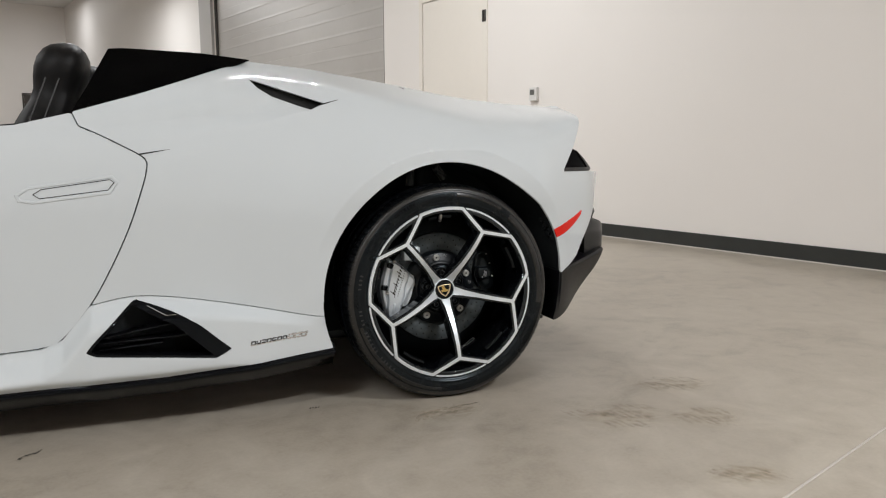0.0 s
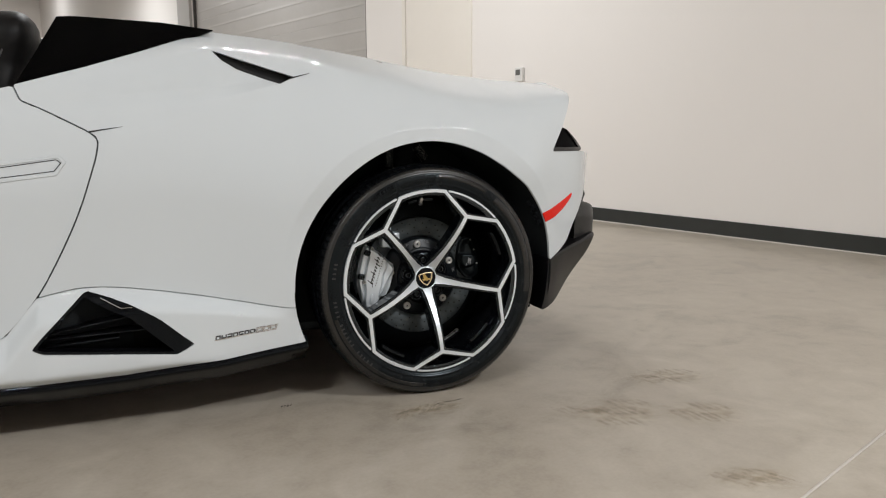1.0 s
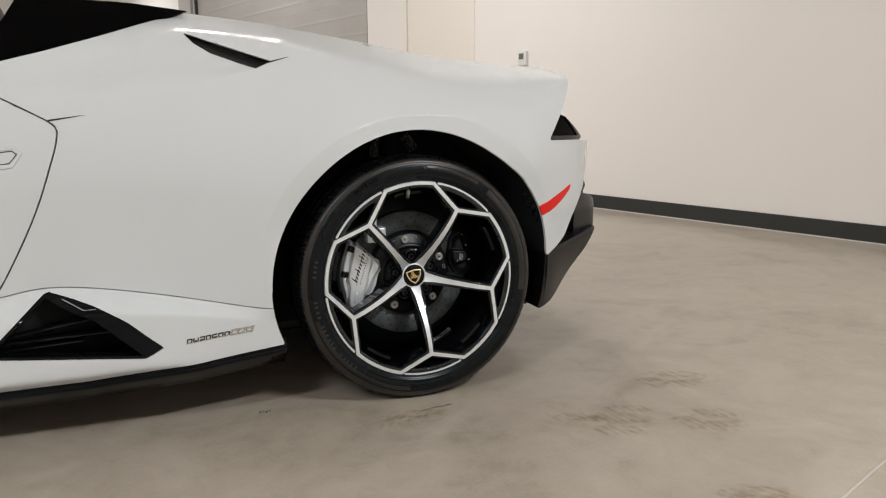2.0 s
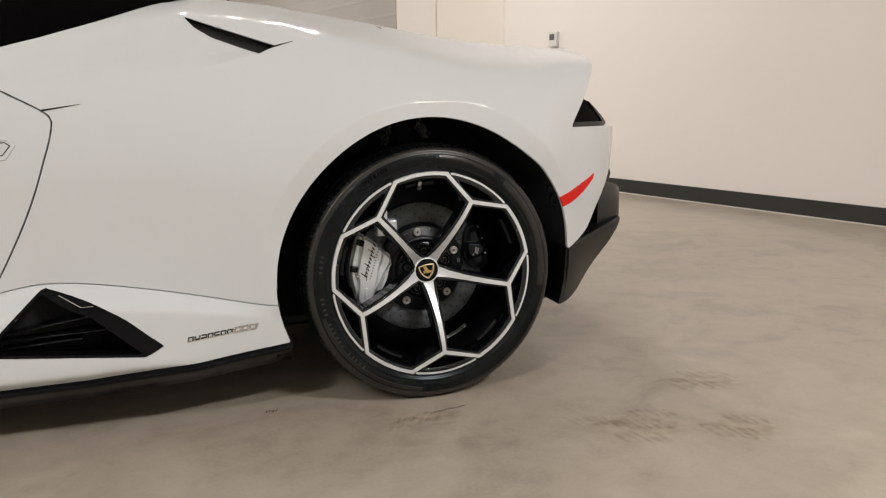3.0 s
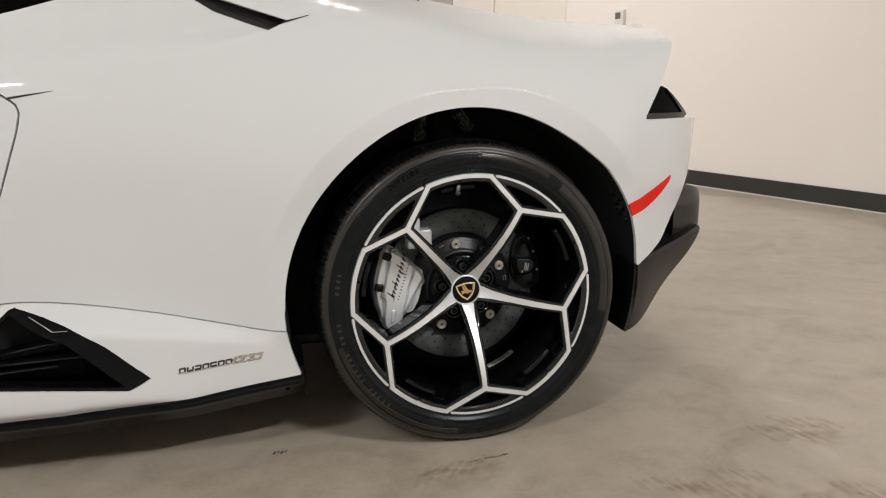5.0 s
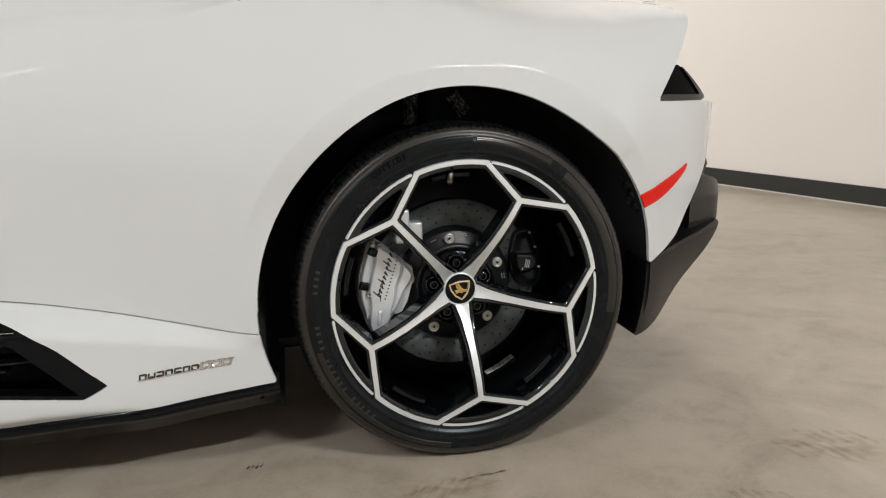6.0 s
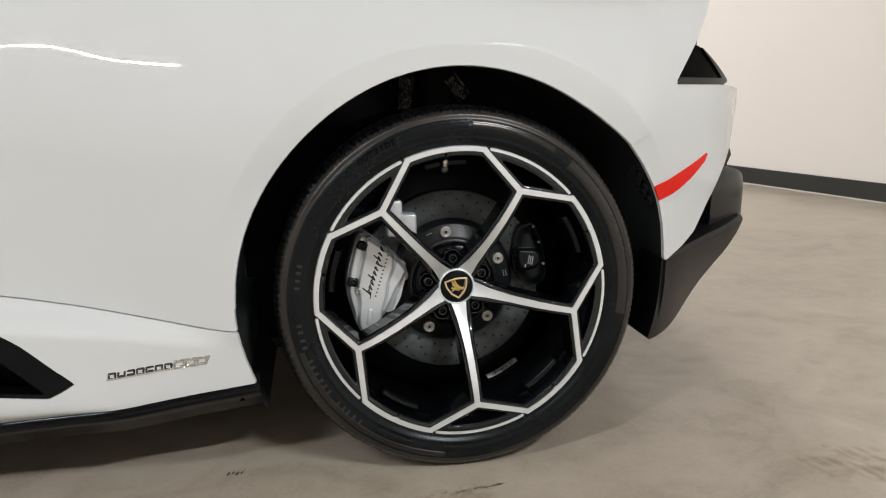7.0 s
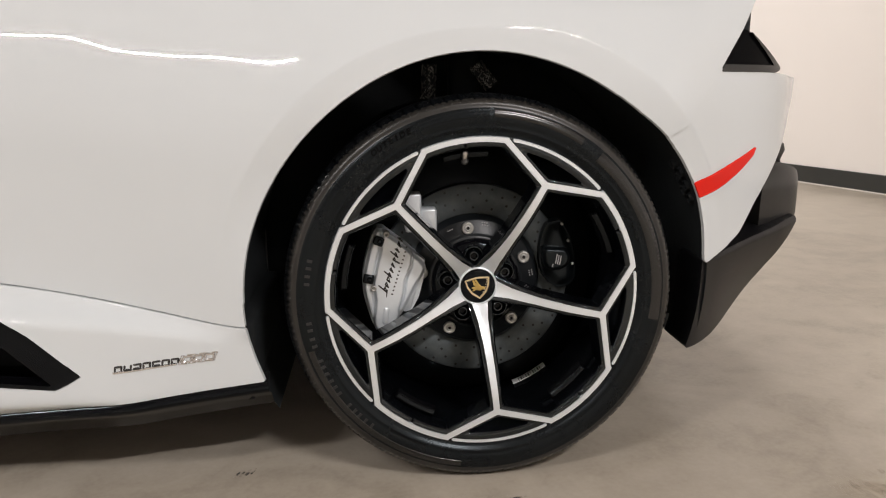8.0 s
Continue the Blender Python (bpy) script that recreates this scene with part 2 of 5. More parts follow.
CROWN_Z = ((-3.75, 0.6), (-3.3, 0.66), (-2.62, 0.80), (-1.9, 0.88), (-0.9, 0.88), (-0.57, 0.949), (-0.443, 0.993), (-0.25, 0.944), (-0.04, 0.896), (0.17, 0.845), (0.37, 0.820), (0.45, 0.848), (0.55, 0.889), (0.64, 0.912), (0.70, 0.93))
CROWN_BEND = ((-3.75, 16), (-2.62, 16), (-1.9, 6), (-0.57, 6), (-0.44, 16), (0.30, 16), (0.45, 32), (0.55, 90), (0.70, 90))

# the hard edge where the side turns into the deck, and how tightly it turns
CREST_Z = ((-3.75, 0.9), (-0.7, 0.997), (-0.57, 1.014), (-0.5, 1.009), (-0.443, 1.004), (-0.35, 0.991), (-0.25, 0.964), (-0.15, 0.942), (-0.04, 0.918), (0.06, 0.893), (0.17, 0.870), (0.27, 0.862), (0.37, 0.8675), (0.45, 0.881), (0.55, 0.900), (0.60, 0.908), (0.70, 0.93))
CREST_SOFT = ((-3.75, 0.006), (-0.6, 0.006), (-0.25, 0.008), (-0.1, 0.03), (0.25, 0.042), (0.42, 0.034), (0.58, 0.014), (0.70, 0.012))
CREST_SLOPE = ((-3.75, 1.9), (-0.58, 1.9), (-0.44, 2.15), (-0.25, 2.45), (0.12, 2.45), (0.28, 2.65), (0.44, 3.7), (0.60, 5.4), (0.70, 6.0))


def fair_grid():
    gx, gz = np.arange(-3.8, 0.80, 0.01), np.arange(0.06, 1.16, 0.01)
    waist, shoulder, bend, crown, roll = (pchip(*zip(*knots), gx)[:, None] for knots in (WAIST_Y, SHOULDER_Z, SHOULDER_BEND, CROWN_Z, CROWN_BEND))
    crest, soft, slope = (pchip(*zip(*knots), gx)[:, None] for knots in (CREST_Z, CREST_SOFT, CREST_SLOPE))
    hard = smooth_step(-0.75, -0.58, gx)[:, None]
    G = waist + bend * np.maximum(gz - shoulder, 0) ** 2 + (1 - hard) * roll * np.maximum(gz - crown, 0) ** 2
    k = np.exp(-0.5 * (np.arange(-7, 8) / 2.4) ** 2)
    k /= k.sum()
    for axis in (0, 1):
        pad = [(7, 7) if a == axis else (0, 0) for a in (0, 1)]
        Q = np.pad(G, pad, mode="reflect", reflect_type="odd")
        G = sum(w * np.take(Q, range(i, i + G.shape[axis]), axis) for i, w in enumerate(k))
    return G + hard * slope / 2 * (gz - crest + np.hypot(gz - crest, soft))


GRID = fair_grid()


def spline_weights(t):
    return ((1 - t) ** 3 / 6, (3 * t ** 3 - 6 * t * t + 4) / 6, (-3 * t ** 3 + 3 * t * t + 3 * t + 1) / 6, t ** 3 / 6)


def skin(x, z):
    """The y of the car's left side."""
    x, z = np.asarray(x, float), np.asarray(z, float)
    u, v = (x + 3.8) / 0.01, (z - 0.06) / 0.01
    i, j = np.clip(np.floor(u).astype(int), 1, GRID.shape[0] - 3), np.clip(np.floor(v).astype(int), 1, GRID.shape[1] - 3)
    wu, wv = spline_weights(u - i), spline_weights(v - j)
    y = sum(a * b * GRID[i + p - 1, j + q - 1] for p, a in enumerate(wu) for q, b in enumerate(wv))
    # dish in front of the shoulder vent: sharp lower crease, hard upper edge only along the vent
    crease = np.interp(x, [-1.0, -0.68, -0.55, -0.445, -0.403, -0.366, -0.325], [0.80, 0.845, 0.872, 0.902, 0.914, 0.929, 0.940])
    top = np.interp(x, [-1.0, -0.735, -0.60, -0.56, -0.52, -0.498, -0.366, -0.30], [0.865, 0.90, 0.932, 0.945, 0.968, 0.978, 0.926, 0.92])
    soft = np.interp(x, [-0.75, -0.56, -0.51, -0.49], [0.04, 0.05, 0.02, 0.003])
    deep = np.interp(x, [-1.0, -0.735, -0.58, -0.50, -0.40, -0.33], [0.006, 0.020, 0.013, 0.019, 0.018, 0.0])
    rise = np.clip((z - crease) / np.interp(x, [-0.7, -0.45], [0.05, 0.022]), 0, 1)
    y = y + deep * rise ** np.interp(x, [-0.7, -0.45], [2.0, 0.9]) * smooth_step(1, -1, (z - top) / soft)
    r = np.hypot(x, z - HUB_Z)
    # lip round the wheel opening, its outer edge a crisp crease
    edge = 0.447 + 0.014 * smooth_step(0.0, 0.15, x)
    flare = np.clip(edge - r, 0, 0.08) * smooth_step(0.35, 0.60, z)
    lift = 0.0030 * (1 - np.exp(-np.clip(r - edge, 0, 1) / 0.04)) * smooth_step(0.62, 0.74, z)
    # short crease that carries on from the door's upper corner
    over = np.clip(z - (0.762 + 0.236 * (x + 0.88)), 0, 1)
    ridge = 0.0042 * (1 - np.exp(-over / 0.03)) * smooth_step(-0.86, -0.80, x) * smooth_step(-0.66, -0.72, x)
    return y + 0.30 * flare + lift + ridge


def arch(X, Z):
    """Distance outside the wheel opening."""
    a = np.arctan2(Z - HUB_Z, X - 0.003)
    wider = np.interp(np.degrees(a), [-30, 0, 7, 14, 21, 27, 40, 49, 58], [0.002, 0.005, 0.008, 0.013, 0.0165, 0.015, 0.010, 0.003, 0.0])
    return np.hypot(X - 0.003, Z - HUB_Z) - (0.4068 + 0.0030 * np.cos(4 * a) + wider)


def front_arch(X, Z):
    return np.hypot(X + 2.62, Z - 0.335) - 0.375


DOOR_CUT = [(-1.064, 0.900)] + curve_through([(-1.046, 0.861), (-0.985, 0.832), (-0.905, 0.7885), (-0.880, 0.771)], 5) + curve_through([(-0.8745, 0.757), (-0.880, 0.725), (-0.894, 0.68), (-0.928, 0.586), (-0.977, 0.482), (-1.04, 0.372), (-1.115, 0.283), (-1.165, 0.262), (-1.30, 0.255)], 6)
SEAM = curve_through([(-1.04, 0.372), (-0.94, 0.389), (-0.837, 0.382), (-0.685, 0.354), (-0.56, 0.328), (-0.43, 0.301), (-0.36, 0.300)], 6)
TAIL_EDGE = [(0.30, 0.589), (0.326, 0.6045), (0.357, 0.6205), (0.384, 0.6540), (0.410, 0.6850), (0.437, 0.718), (0.494, 0.789), (0.530, 0.840), (0.569, 0.892), (0.612, 0.941), (0.66, 1.0)]
VENT = [(-0.578, 1.007), (-0.360, 0.932), (-0.404, 0.911), (-0.514, 0.953), (-0.553, 0.977)]
INTAKE = curve_through([(-1.056, 0.252), (-1.035, 0.279), (-0.985, 0.330), (-0.934, 0.379)], 4) + curve_through([(-0.926, 0.381), (-0.868, 0.3615), (-0.812, 0.3385), (-0.760, 0.3055), (-0.711, 0.2615), (-0.676, 0.231)], 8) + [(-0.697, 0.2175), (-0.721, 0.2070), (-0.85, 0.2215), (-1.03, 0.240)]


car = tagged(new("sports_car"), "white two-seat convertible sports car parked on the concrete floor", "car")


def door_field(X, Z):
    poly = DOOR_CUT + [(-2.2, 0.262), (-2.28, 0.45), (-2.22, 0.70), (-2.02, 0.80), (-1.6, 0.830), (-1.20, 0.865)]
    return inside(poly, X, Z) - 0.0027


def quarter_field(X, Z):
    poly = DOOR_CUT[: DOOR_CUT.index(min(DOOR_CUT, key=lambda p: abs(p[1] - 0.372))) + 1] + SEAM[1:] + [(-0.2, 0.3), (0.2, 0.5)] + TAIL_EDGE + [(0.66, 1.14), (-0.50, 1.14), (-0.545, 1.087), (-0.70, 1.029), (-0.90, 0.953)]
    f = np.minimum(inside(poly, X, Z) - 0.0015, arch(X, Z))
    f = np.minimum(f, -inside(VENT, X, Z))
    return np.minimum(f, (DECK_Y - skin(X, Z)) * 0.3)


def both_sides(name, material, field, depth, xr, zr, step, flange=0.014, label=""):
    left = part(name, panel(field, depth, xr, zr, step, flange), material, car, label)
    part(name, panel(field, depth, xr, zr, step * 2, flange, mirror=MIDDLE), material, car, label)
    return left


both_sides("quarter_panel", WHITE, quarter_field, skin, (-1.1, 0.70), (0.26, 1.15), 0.0032, 0.007)
car_door = both_sides("door", WHITE, door_field, skin, (-2.32, -0.85), (0.24, 0.93), 0.008)


def sill_y(x, z):
    top = np.interp(x, [p[0] for p in SEAM[::1]], [p[1] for p in SEAM])
    top = np.where(x < -1.04, np.interp(x, [-1.30, -1.165, -1.115, -1.04], [0.255, 0.262, 0.283, 0.372]), top)
    wide = np.interp(x, [-1.2, -0.9, -0.6], [0.085, 0.06, 0.035])
    t = smooth_step(0.0, 1.0, (top - z) / wide)
    inner, outer = skin(x, top), np.interp(x, [-2.2, -1.0, -0.6, -0.38], [-0.006, -0.002, -0.003, 0.012])
    low = np.interp(x, [-2.25, -1.30, -0.85, -0.60, -0.36], [0.160, 0.159, 0.1635, 0.180, 0.200])
    strip = np.interp(x, [-1.3, -0.80, -0.70, -0.62], [0.020, 0.017, 0.010, 0.0])
    under = np.clip(low + strip - z, 0, 1)
    lean = 0.09 * np.clip(top - wide - z, 0, 0.12) * smooth_step(-0.45, -0.65, x)
    return inner * (1 - t) + outer * t - lean + 0.75 * under + 4 * np.clip(0.20 - z, 0, 1) ** 2


def sill_field(X, Z):
    low = [(-0.36, 0.200), (-0.60, 0.180), (-0.85, 0.1635), (-1.30, 0.159), (-2.25, 0.16)]
    poly = [(-2.25, 0.252), (-1.30, 0.252), (-1.17, 0.258)] + [(-1.117, 0.279), (-1.044, 0.368)] + [(x, z - 0.0018) for x, z in SEAM[1:]] + low
    return np.minimum(np.minimum(inside(poly, X, Z), arch(X, Z)), -inside(INTAKE, X, Z))


both_sides("sill", WHITE, sill_field, sill_y, (-2.28, -0.35), (0.14, 0.41), 0.006, 0.007)


def bumper_field(X, Z):
    poly = [(0.29, 0.592), (0.323, 0.6105), (0.350, 0.6255), (0.379, 0.664), (0.409, 0.705), (0.430, 0.7215), (0.437, 0.7195), (0.60, 0.709), (0.71, 0.70), (0.70, 0.66), (0.64, 0.575), (0.545, 0.471), (0.506, 0.416), (0.470, 0.391), (0.430, 0.372), (0.40, 0.366), (0.3, 0.36)]
    return np.minimum(inside(poly, X, Z), arch(X, Z))


both_sides("rear_bumper", WHITE, bumper_field, lambda x, z: skin(x, z) + 0.0022, (0.28, 0.72), (0.34, 0.74), 0.006, 0.008)


def valance_field(X, Z):
    poly = [(0.36, 0.372), (0.40, 0.366), (0.43, 0.373), (0.507, 0.391), (0.60, 0.411), (0.65, 0.424), (0.672, 0.428)] + curve_through([(0.675, 0.420), (0.660, 0.391), (0.627, 0.344), (0.575, 0.291), (0.517, 0.247), (0.455, 0.218), (0.392, 0.206)], 4) + [(0.35, 0.22)]
    return np.minimum(inside(poly, X, Z), arch(X, Z))


def valance_y(x, z):
    y = pchip([0.30, 0.39, 0.45, 0.52, 0.60, 0.66, 0.69, 0.715], [0.045, 0.056, 0.080, 0.112, 0.150, 0.185, 0.212, 0.25], np.minimum(x, 0.715))
    crease = np.interp(x, [0.42, 0.70], [0.372, 0.430])
    return y + 0.07 * smooth_step(0.44, 0.22, z) * smooth_step(0.40, 0.62, x) + 0.9 * np.maximum(z - crease + 0.006, 0) * smooth_step(0.41, 0.50, x)


both_sides("rear_valance", BLACK_TEXTURED, valance_field, valance_y, (0.34, 0.745), (0.19, 0.46), 0.005, 0.10, "satin black lower bumper")
BEAM = curve_through([(0.592, 0.495), (0.589, 0.44), (0.592, 0.395)], 3) + [(0.700, 0.395)] + curve_through([(0.712, 0.400), (0.724, 0.45), (0.719, 0.485), (0.700, 0.512), (0.665, 0.528), (0.630, 0.531), (0.603, 0.520)], 4)


def beam_y(x, z):
    """Rounded outer corner of the bumper beam."""
    y = pchip([0.58, 0.62, 0.66, 0.69, 0.71, 0.722, 0.73], [0.188, 0.196, 0.213, 0.236, 0.266, 0.305, 0.35], x)
    return y + 0.055 * (1 - np.sqrt(1 - np.clip((z - 0.480) / 0.058, 0, 0.99) ** 2)) + 0.25 * np.clip(0.425 - z, 0, 1)


# Paler than the valance plastic, for the light the upper corner catches.
both_sides("beam_corner", LIT_PLASTIC, lambda X, Z: inside(BEAM, X, Z), beam_y, (0.58, 0.735), (0.39, 0.545), 0.004, 0.12, "rounded black corner of the rear bumper, coloured grey as if lit")
for y, sy in ((0.270, 1), (2 * MIDDLE - 0.270, -1)):
    part("rear_fin", rounded([(0.655, y + 0.02 * sy, 0.505, 0.024, 0.024), (0.650, y, 0.535, 0.014, 0.016), (0.655, y, 0.555, 0.018, 0.016), (0.655, y, 0.568, 0.015, 0.013), (0.649, y, 0.578, 0.009, 0.008), (0.645, y, 0.583, 0.003, 0.003)]), LIT_PLASTIC, car)


# deck between the two sides
def top_of_side(x):
    z = np.linspace(0.6, 1.12, 400)
    return float(np.interp(DECK_Y, skin(np.full(400, x), z), z))


def deck_sheet(x0, x1, steps, drop):
    verts, faces = [], []
    for i in range(steps + 1):
        x = x0 + (x1 - x0) * i / steps
        z = top_of_side(x)
        for k in range(13):
            t = k / 12
            verts.append((x, DECK_Y + (2 * MIDDLE - 2 * DECK_Y) * t, z - drop * math.sin(math.pi * t) ** 0.6 if 0 < t < 1 else z))
    for i in range(steps):
        for k in range(12):
            a = i * 13 + k
            faces.append((a, a + 13, a + 14, a + 1))
    return verts, faces


part("engine_cover", deck_sheet(-0.52, 0.606, 40, 0.05), WHITE, car)

# ---- the room ----
WALL_N, WALL_U = Vector((0.956, 0.293, 0)).normalized(), Vector((-0.293, 0.956, 0)).normalized()
WALL_FOOT = Vector((2.93, 2.69, 0))
room = Matrix(((WALL_N.x, WALL_U.x, 0, WALL_FOOT.x), (WALL_N.y, WALL_U.y, 0, WALL_FOOT.y), (0, 0, 1, 0), (0, 0, 0, 1)))
# the room's boxes are given as (s, d, z): s along the wall with the doors, d outwards through it
S0, S1, D0 = -9.0, 22.5, -11.0
DOOR_S, DOOR_TOP, SHUTTER_S, SHUTTER_TOP = (2.36, 3.42), 2.35, (4.22, 9.82), 3.66


def turn_axes(bm):
    for v in bm.verts:
        v.co = (v.co.y, v.co.x, v.co.z)
    bmesh.ops.reverse_faces(bm, faces=bm.faces)
    return bm


def setting(name, bm, material, label, category, smooth=False):
    turn_axes(bm)
    ob = part(name, bm, material, None, "", smooth)
    ob.matrix_world = room
    return tagged(ob, label, category, "", "structure")


setting("floor", boxes(((S0 - 0.2, D0 - 0.2, -0.15), (S1 + 0.2, 0.2, 0.0))), CONCRETE, "sealed grey-brown concrete floor with stains and a saw-cut joint", "floor")
# Ceiling is out of view; its white is chosen to even the light.
setting("ceiling", boxes(((S0 - 0.2, D0 - 0.2, CEILING), (S1 + 0.2, 0.2, CEILING + 0.15))), CEIL, "unseen plain off-white ceiling", "ceiling")
bm = boxes(((S0, 0, 0), (DOOR_S[0] - 0.06, 0.2, CEILING)), ((DOOR_S[0] - 0.06, 0, DOOR_TOP + 0.06), (DOOR_S[1] + 0.06, 0.2, CEILING)), ((DOOR_S[1] + 0.06, 0, 0), (SHUTTER_S[0], 0.2, CEILING)),
           ((SHUTTER_S[0], 0, SHUTTER_TOP), (SHUTTER_S[1], 0.2, CEILING)), ((SHUTTER_S[1], 0, 0), (S1, 0.2, CEILING)))
setting("wall_east", bm, WALL, "off-white painted wall with a door and a shutter", "wall")
setting("wall_north", boxes(((S1, D0, 0), (S1 + 0.2, 0.2, CEILING))), WALL, "off-white painted end wall", "wall")
# South and west walls are out of view, white to bounce light back.
setting("wall_south", boxes(((S0 - 0.2, D0, 0), (S0, 0.2, CEILING))), WALL, "off-white painted end wall", "wall")
setting("wall_west", boxes(((S0 - 0.2, D0 - 0.2, 0), (S1 + 0.2, D0, CEILING))), WALL, "unseen off-white side wall", "wall")


# ---- lamps, all out of view, powers set to balance body, wall and floor ----
def strip_light(s, d, length, watts, turn=90, z=LAMP_Z, wide=0.03):
    ob = tagged(new("strip_light"), "unseen white linear ceiling light", "ceiling light", "ceiling lights")
    ob.matrix_world = room @ pose(d, s, z, 0, 0, turn)
    part("housing", boxes(((-0.06, -length / 2, 0.012), (0.06, length / 2, 0.07)), bevel=0.008), CEIL, ob)
    for e in (-0.4, 0.4):
        part("hanger", boxes(((-0.003, e * length - 0.003, 0.07), (0.003, e * length + 0.003, CEILING - z))), STEEL_DARK, ob)
    lamp = bpy.data.lights.new("strip_lamp", "AREA")
    lamp.shape, lamp.size, lamp.size_y, lamp.energy = "RECTANGLE", wide, length, watts
    lamp.color = (1.0, 0.99, 0.98)
    lo = new("strip_lamp", lamp)
    lo.parent = ob
    return ob


# Some positions follow streaks and wall pools; the other fixtures are added for brightness.
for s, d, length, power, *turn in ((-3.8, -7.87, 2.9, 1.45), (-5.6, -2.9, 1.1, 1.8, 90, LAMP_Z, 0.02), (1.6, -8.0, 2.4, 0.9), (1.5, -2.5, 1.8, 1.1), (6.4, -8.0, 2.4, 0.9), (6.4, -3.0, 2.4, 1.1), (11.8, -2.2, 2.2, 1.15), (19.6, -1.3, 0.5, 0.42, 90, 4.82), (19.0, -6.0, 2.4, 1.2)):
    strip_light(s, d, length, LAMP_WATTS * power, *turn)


# ---- fittings of the room ----
bm = boxes(((S0, -0.012, 0.006), (DOOR_S[0] - 0.06, 0.0, 0.112)), ((DOOR_S[1] + 0.06, -0.012, 0.006), (SHUTTER_S[0], 0.0, 0.112)), ((SHUTTER_S[1], -0.012, 0.006), (S1, 0.0, 0.112)), bevel=0.003)
setting("baseboard", bm, RUBBER_BASE, "black rubber cove base along the wall", "baseboard")
setting("trim", boxes(((S0, -0.024, 0.0), (DOOR_S[0] - 0.06, 0.0, 0.0058)), bevel=0.002), principled("caulk", (0.72, 0.69, 0.64), 0.25), "pale bead of sealant under the rubber base", "trim")

door_1 = tagged(new("door_1"), "closed cream-painted steel door in a matching frame", "door", "", "structure")
door_1.matrix_world = room


def fitting(name, bm, material, parent, label="", smooth=False):
    return part(name, turn_axes(bm), material, parent, label, smooth)


a, b = DOOR_S
fitting("door_leaf", boxes(((a + 0.002, -0.002, 0.01), (b - 0.010, 0.045, DOOR_TOP - 0.004)), bevel=0.002), DOOR_PAINT, door_1)
fitting("door_frame", boxes(((a - 0.06, -0.012, 0), (a - 0.002, 0.12, DOOR_TOP + 0.06)), ((b + 0.002, -0.012, 0), (b + 0.06, 0.12, DOOR_TOP + 0.06)), ((a - 0.002, -0.012, DOOR_TOP + 0.004), (b + 0.002, 0.12, DOOR_TOP + 0.06)), bevel=0.003), DOOR_PAINT, door_1)
for z in (0.25, 0.98, 2.02):
    bm = boxes(((a - 0.045, -0.015, z), (a - 0.002, -0.0125, z + 0.115)))
    bmesh.ops.create_cone(bm, cap_ends=True, segments=14, radius1=0.010, radius2=0.010, depth=0.115, matrix=Matrix.Translation((a, -0.016, z + 0.0575)))
    fitting("hinge", bm, STEEL_DARK, door_1)

shutter = tagged(new("door_2"), "closed ribbed grey sectional overhead door", "door", "", "structure")
shutter.matrix_world = room
a, b = SHUTTER_S
PANEL_H = SHUTTER_TOP / 7
bm = bmesh.new()
prof = [(0.0, 0.0625), (0.003, 0.0605), (0.13, 0.060), (0.139, 0.0585), (0.147, 0.0582), (0.172, 0.060), (0.35, 0.060), (0.359, 0.0585), (0.367, 0.0582), (0.392, 0.060), (0.518, 0.0605), (PANEL_H - 0.0006, 0.0625)]
rows = [[bm.verts.new((s_, d_, z_)) for z_, d_ in prof] for s_ in (a + 0.03, b - 0.03)]
for k in range(len(prof) - 1):
    bm.faces.new((rows[0][k], rows[1][k], rows[1][k + 1], rows[0][k + 1]))
bmesh.ops.recalc_face_normals(bm, faces=bm.faces)
first = fitting("shutter_panel", bm, SHUTTER, shutter)
for k in range(1, 7):
    ob = new("shutter_panel", first.data)
    ob.parent = shutter
    ob.location.z = k * PANEL_H
fitting("shutter_back", boxes(((a, 0.078, 0), (b, 0.09, SHUTTER_TOP))), STEEL_DARK, shutter)
for e in (a, b - 0.045):
    fitting("shutter_track", boxes(((e, 0.02, 0), (e + 0.045, 0.07, SHUTTER_TOP)), bevel=0.004), STEEL_DARK, shutter)
fitting("jamb", boxes(((b + 0.01, -0.05, 0), (b + 0.60, -0.002, SHUTTER_TOP + 0.1)), bevel=0.004), mottled("jamb_paint", ((0.40, 0.385, 0.365), (0.44, 0.42, 0.40)), 1.2, (0.45, 0.55)), shutter)

door_3 = tagged(new("door_3"), "closed dark brown door in the end wall", "door", "", "structure")
door_3.matrix_world = room
DARK_DOOR = mottled("dark_door_paint", ((0.045, 0.038, 0.033), (0.055, 0.047, 0.041)), 2, (0.4, 0.5))
fitting("door_leaf", boxes(((S1 - 0.012, -1.29, 0.01), (S1 - 0.002, -0.37, DOOR_TOP - 0.04)), bevel=0.002), DARK_DOOR, door_3)
fitting("door_frame", boxes(((S1 - 0.02, -1.34, 0), (S1 - 0.001, -1.294, DOOR_TOP + 0.01)), ((S1 - 0.02, -0.366, 0), (S1 - 0.001, -0.32, DOOR_TOP + 0.01)), ((S1 - 0.02, -1.294, DOOR_TOP - 0.036), (S1 - 0.001, -0.366, DOOR_TOP + 0.01)), bevel=0.003), DARK_DOOR, door_3)

thermostat = tagged(new("thermostat"), "small white wall thermostat with a grey screen", "thermostat")
thermostat.matrix_world = room @ pose(0, 1.61, 1.20)
fitting("housing", boxes(((-0.05, -0.034, 0), (0.05, -0.001, 0.125)), bevel=0.006), principled("white_plastic", (0.72, 0.71, 0.69), 0.4), thermostat)
